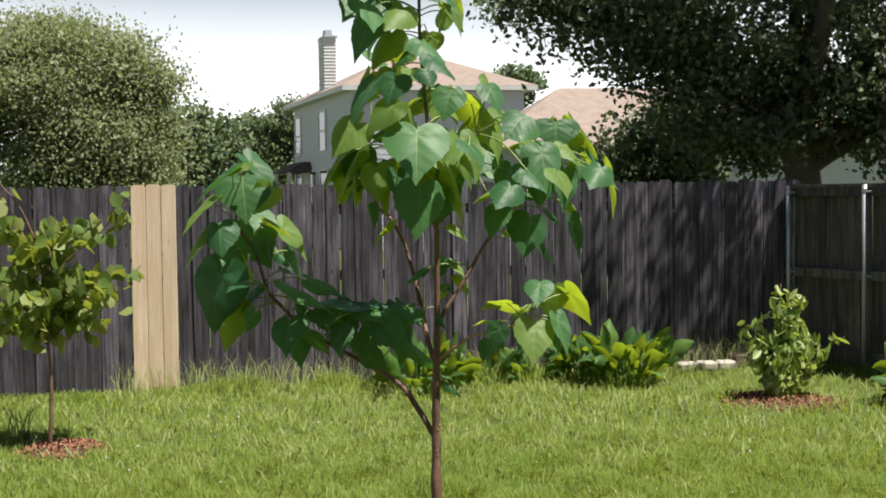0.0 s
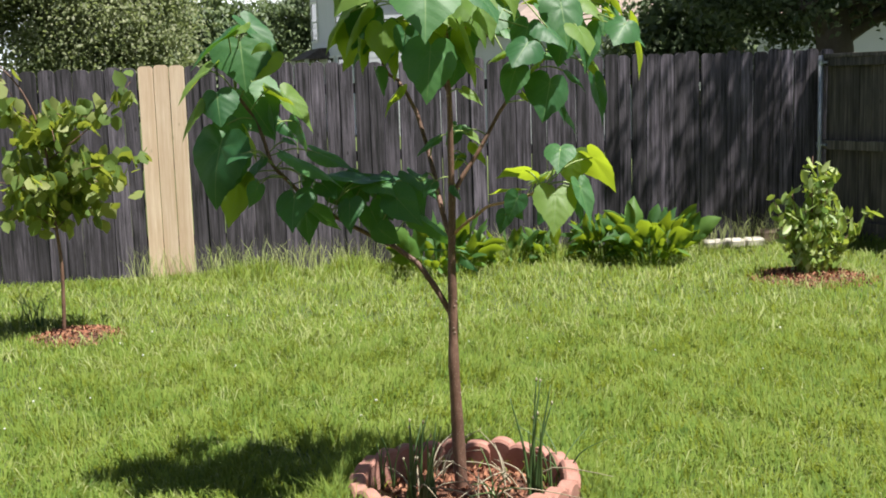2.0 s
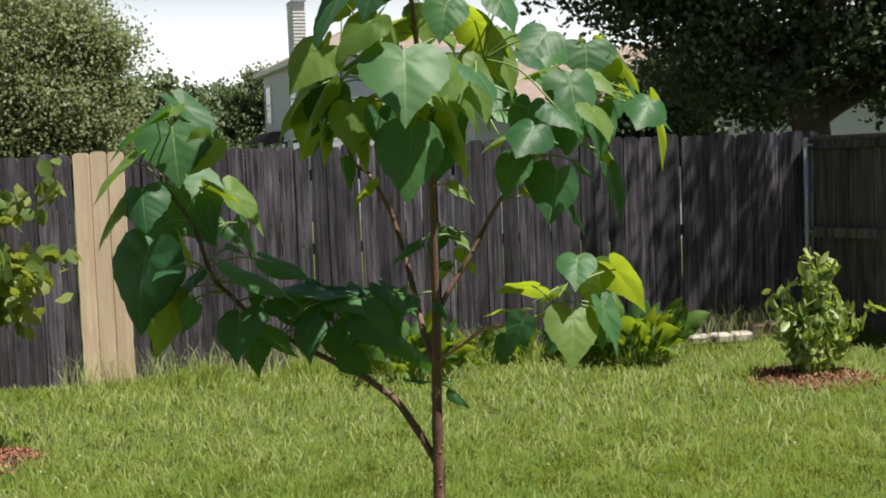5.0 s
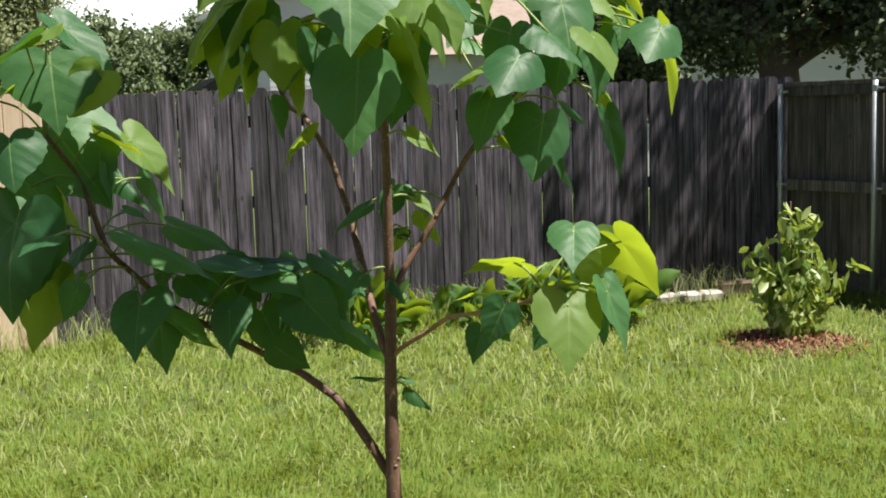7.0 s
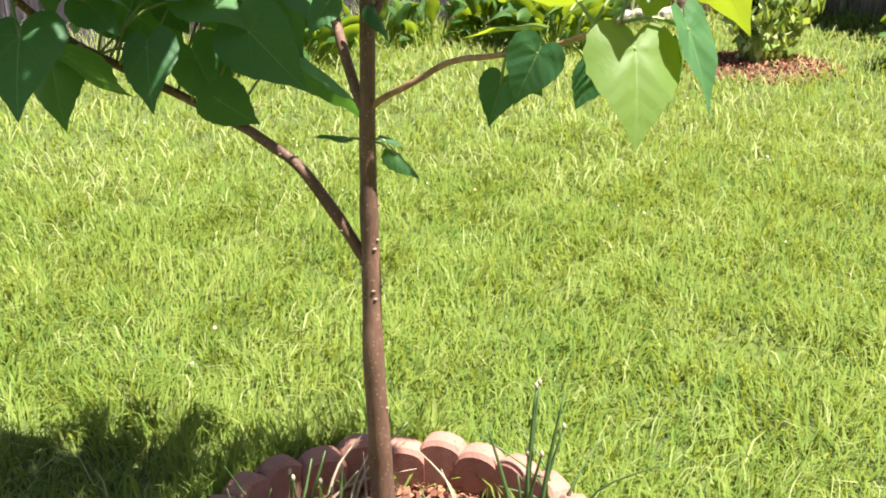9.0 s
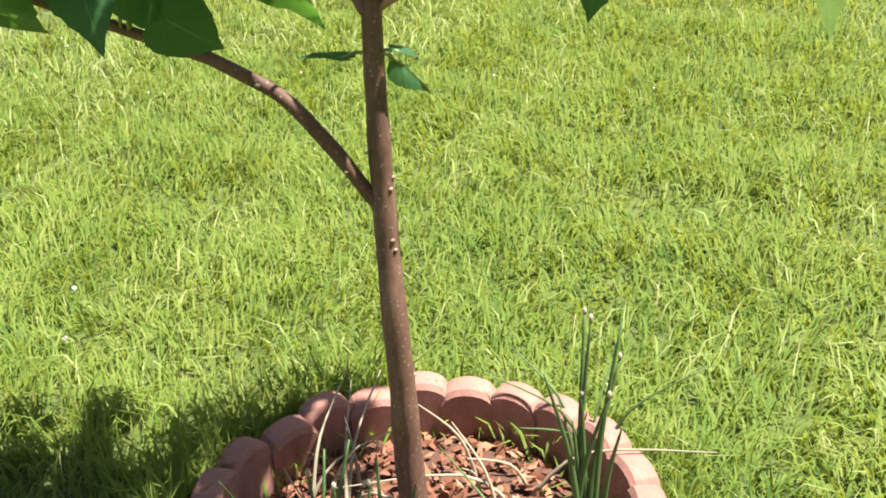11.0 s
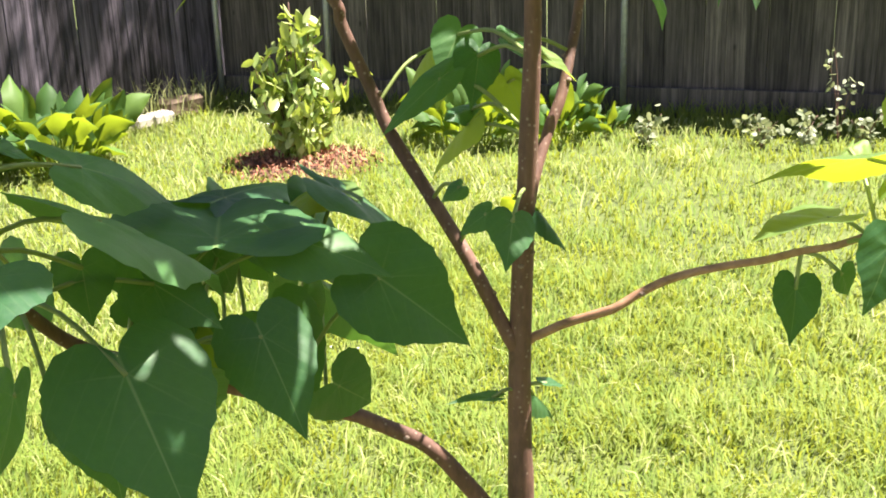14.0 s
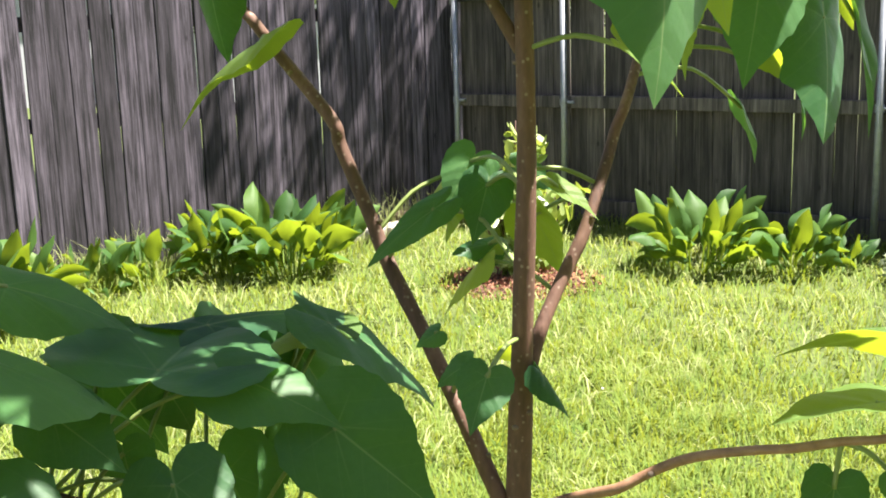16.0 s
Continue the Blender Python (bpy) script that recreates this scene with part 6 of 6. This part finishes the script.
leaf((0.418, 5.227, 2.553), (0.349, 5.192, 2.619), (0.1, -0.4, 0.9), 1, 2, True, (0.445, 5.275, 2.547))
leaf((0.459, 5.222, 2.571), (0.541, 5.171, 2.617), (-0.1, -0.4, 0.9), 1, 3, True, (0.446, 5.274, 2.586))
leaf((0.387, 5.231, 2.600), (0.327, 5.194, 2.535), (0, -0.4, 0.9), 1, 4, True, (0.446, 5.273, 2.615))
leaf((0.465, 5.222, 2.639), (0.497, 5.176, 2.555), (0.1, -0.4, 0.9), 1, 0, True, (0.447, 5.273, 2.644))
# leaves added along sun rays in the crown, to shade low leaves and ring
leaf((0.269, 5.108, 2.404), (0.200, 5.031, 2.323), (0.3, -0.24, 0.9), 1.05, 3, False, (0.444, 5.278, 2.412))
leaf((0.357, 5.097, 2.385), (0.289, 5.018, 2.303), (0.34, -0.3, 0.9), 1.05, 3, True, (0.445, 5.278, 2.392))
leaf((0.725, 5.391, 1.864), (0.669, 5.307, 1.781), (0.4, -0.38, 0.9), 1.05, 0, False, (0.881, 5.351, 1.707))
leaf((0.223, 4.971, 2.374), (0.254, 4.877, 2.287), (0.34, -0.28, 0.9), 1.05, 0, False, (0.445, 5.278, 2.373))
leaf((0.476, 5.422, 1.954), (0.551, 5.350, 1.875), (0.44, -0.34, 0.9), 1.05, 0, True, (0.474, 5.275, 1.948))
leaf((0.441, 5.018, 2.249), (0.510, 4.940, 2.167), (0.31, -0.4, 0.9), 1.05, 3, False, (0.450, 5.278, 2.247))
leaf((0.811, 5.297, 1.945), (0.912, 5.251, 1.875), (0.31, -0.34, 0.9), 1.05, 0, False, (0.962, 5.324, 1.860))
leaf((0.465, 5.102, 1.862), (0.513, 5.013, 1.778), (0.34, -0.25, 0.9), 1.05, 3, True, (0.572, 5.214, 1.813))
leaf((0.775, 4.932, 1.966), (0.707, 4.870, 1.898), (0.39, -0.33, 0.9), 1.05, 0, False, (0.650, 5.176, 1.929))
leaf((0.589, 4.956, 1.872), (0.642, 4.886, 1.800), (0.44, -0.36, 0.9), 1.05, 0, False, (0.630, 5.185, 1.900))
leaf((0.788, 5.429, 2.025), (0.837, 5.354, 1.952), (0.31, -0.25, 0.9), 1.05, 0, True, (0.973, 5.322, 1.888))
leaf((0.975, 5.436, 1.883), (0.938, 5.357, 1.809), (0.42, -0.27, 0.9), 1.05, 3, False, (0.966, 5.323, 1.872))
leaf((0.457, 4.765, 2.158), (0.515, 4.696, 2.087), (0.41, -0.31, 0.9), 1.05, 3, False)
leaf((0.228, 5.128, 2.410), (0.308, 5.079, 2.347), (0.27, -0.23, 0.9), 1.05, 3, True, (0.444, 5.278, 2.412))
# more leaves added to throw shade over the brick ring
leaf((0.720, 4.868, 1.714), (0.660, 4.800, 1.645), (0.3, -0.24, 0.9), 1.05, 3, False)
leaf((1.117, 5.108, 1.784), (1.059, 5.039, 1.713), (0.34, -0.3, 0.9), 1.05, 3, False, (0.942, 5.328, 1.812))
leaf((0.943, 5.055, 1.764), (0.970, 4.974, 1.688), (0.34, -0.28, 0.9), 1.05, 0, True, (0.930, 5.330, 1.784))
leaf((0.808, 4.947, 1.771), (0.867, 4.878, 1.702), (0.31, -0.4, 0.9), 1.05, 3, False, (0.650, 5.176, 1.929))
leaf((1.129, 5.208, 1.781), (1.218, 5.167, 1.720), (0.31, -0.34, 0.9), 1.05, 0, False, (0.935, 5.329, 1.795))
leaf((1.020, 5.251, 1.877), (1.060, 5.174, 1.803), (0.34, -0.25, 0.9), 1.05, 3, True, (0.978, 5.321, 1.900))
leaf((0.685, 5.661, 1.896), (0.617, 5.598, 1.827), (0.39, -0.33, 0.9), 1.05, 0, False, (0.830, 5.371, 1.642))
leaf((0.284, 5.595, 2.280), (0.337, 5.524, 2.209), (0.44, -0.36, 0.9), 1.05, 0, False, (0.254, 5.466, 1.900))
leaf((0.585, 5.611, 2.075), (0.633, 5.537, 2.001), (0.31, -0.25, 0.9), 1.05, 0, True, (0.465, 5.276, 2.054))
leaf((0.833, 5.082, 1.966), (0.796, 5.003, 1.892), (0.42, -0.27, 0.9), 1.05, 3, False, (0.650, 5.176, 1.929))
leaf((0.765, 5.584, 1.809), (0.845, 5.535, 1.746), (0.27, -0.23, 0.9), 1.05, 3, False, (0.839, 5.368, 1.652))
# unseen leaves added high up, to keep sun off the low left cluster
leaf((0.206, 5.118, 2.544), (0.125, 5.027, 2.449), (0.3, -0.24, 0.9), 1.05, 3, False, (0.445, 5.275, 2.547))
leaf((0.292, 4.980, 2.579), (0.212, 4.888, 2.483), (0.34, -0.3, 0.9), 1.05, 3, False, (0.446, 5.274, 2.586))
leaf((0.214, 5.243, 2.466), (0.148, 5.144, 2.367), (0.4, -0.38, 0.9), 1.05, 0, False, (0.444, 5.277, 2.460))
leaf((0.396, 5.143, 2.609), (0.485, 5.057, 2.516), (0.44, -0.34, 0.9), 1.05, 0, False, (0.446, 5.273, 2.615))
leaf((0.170, 4.933, 2.563), (0.250, 4.842, 2.468), (0.31, -0.4, 0.9), 1.05, 3, False)
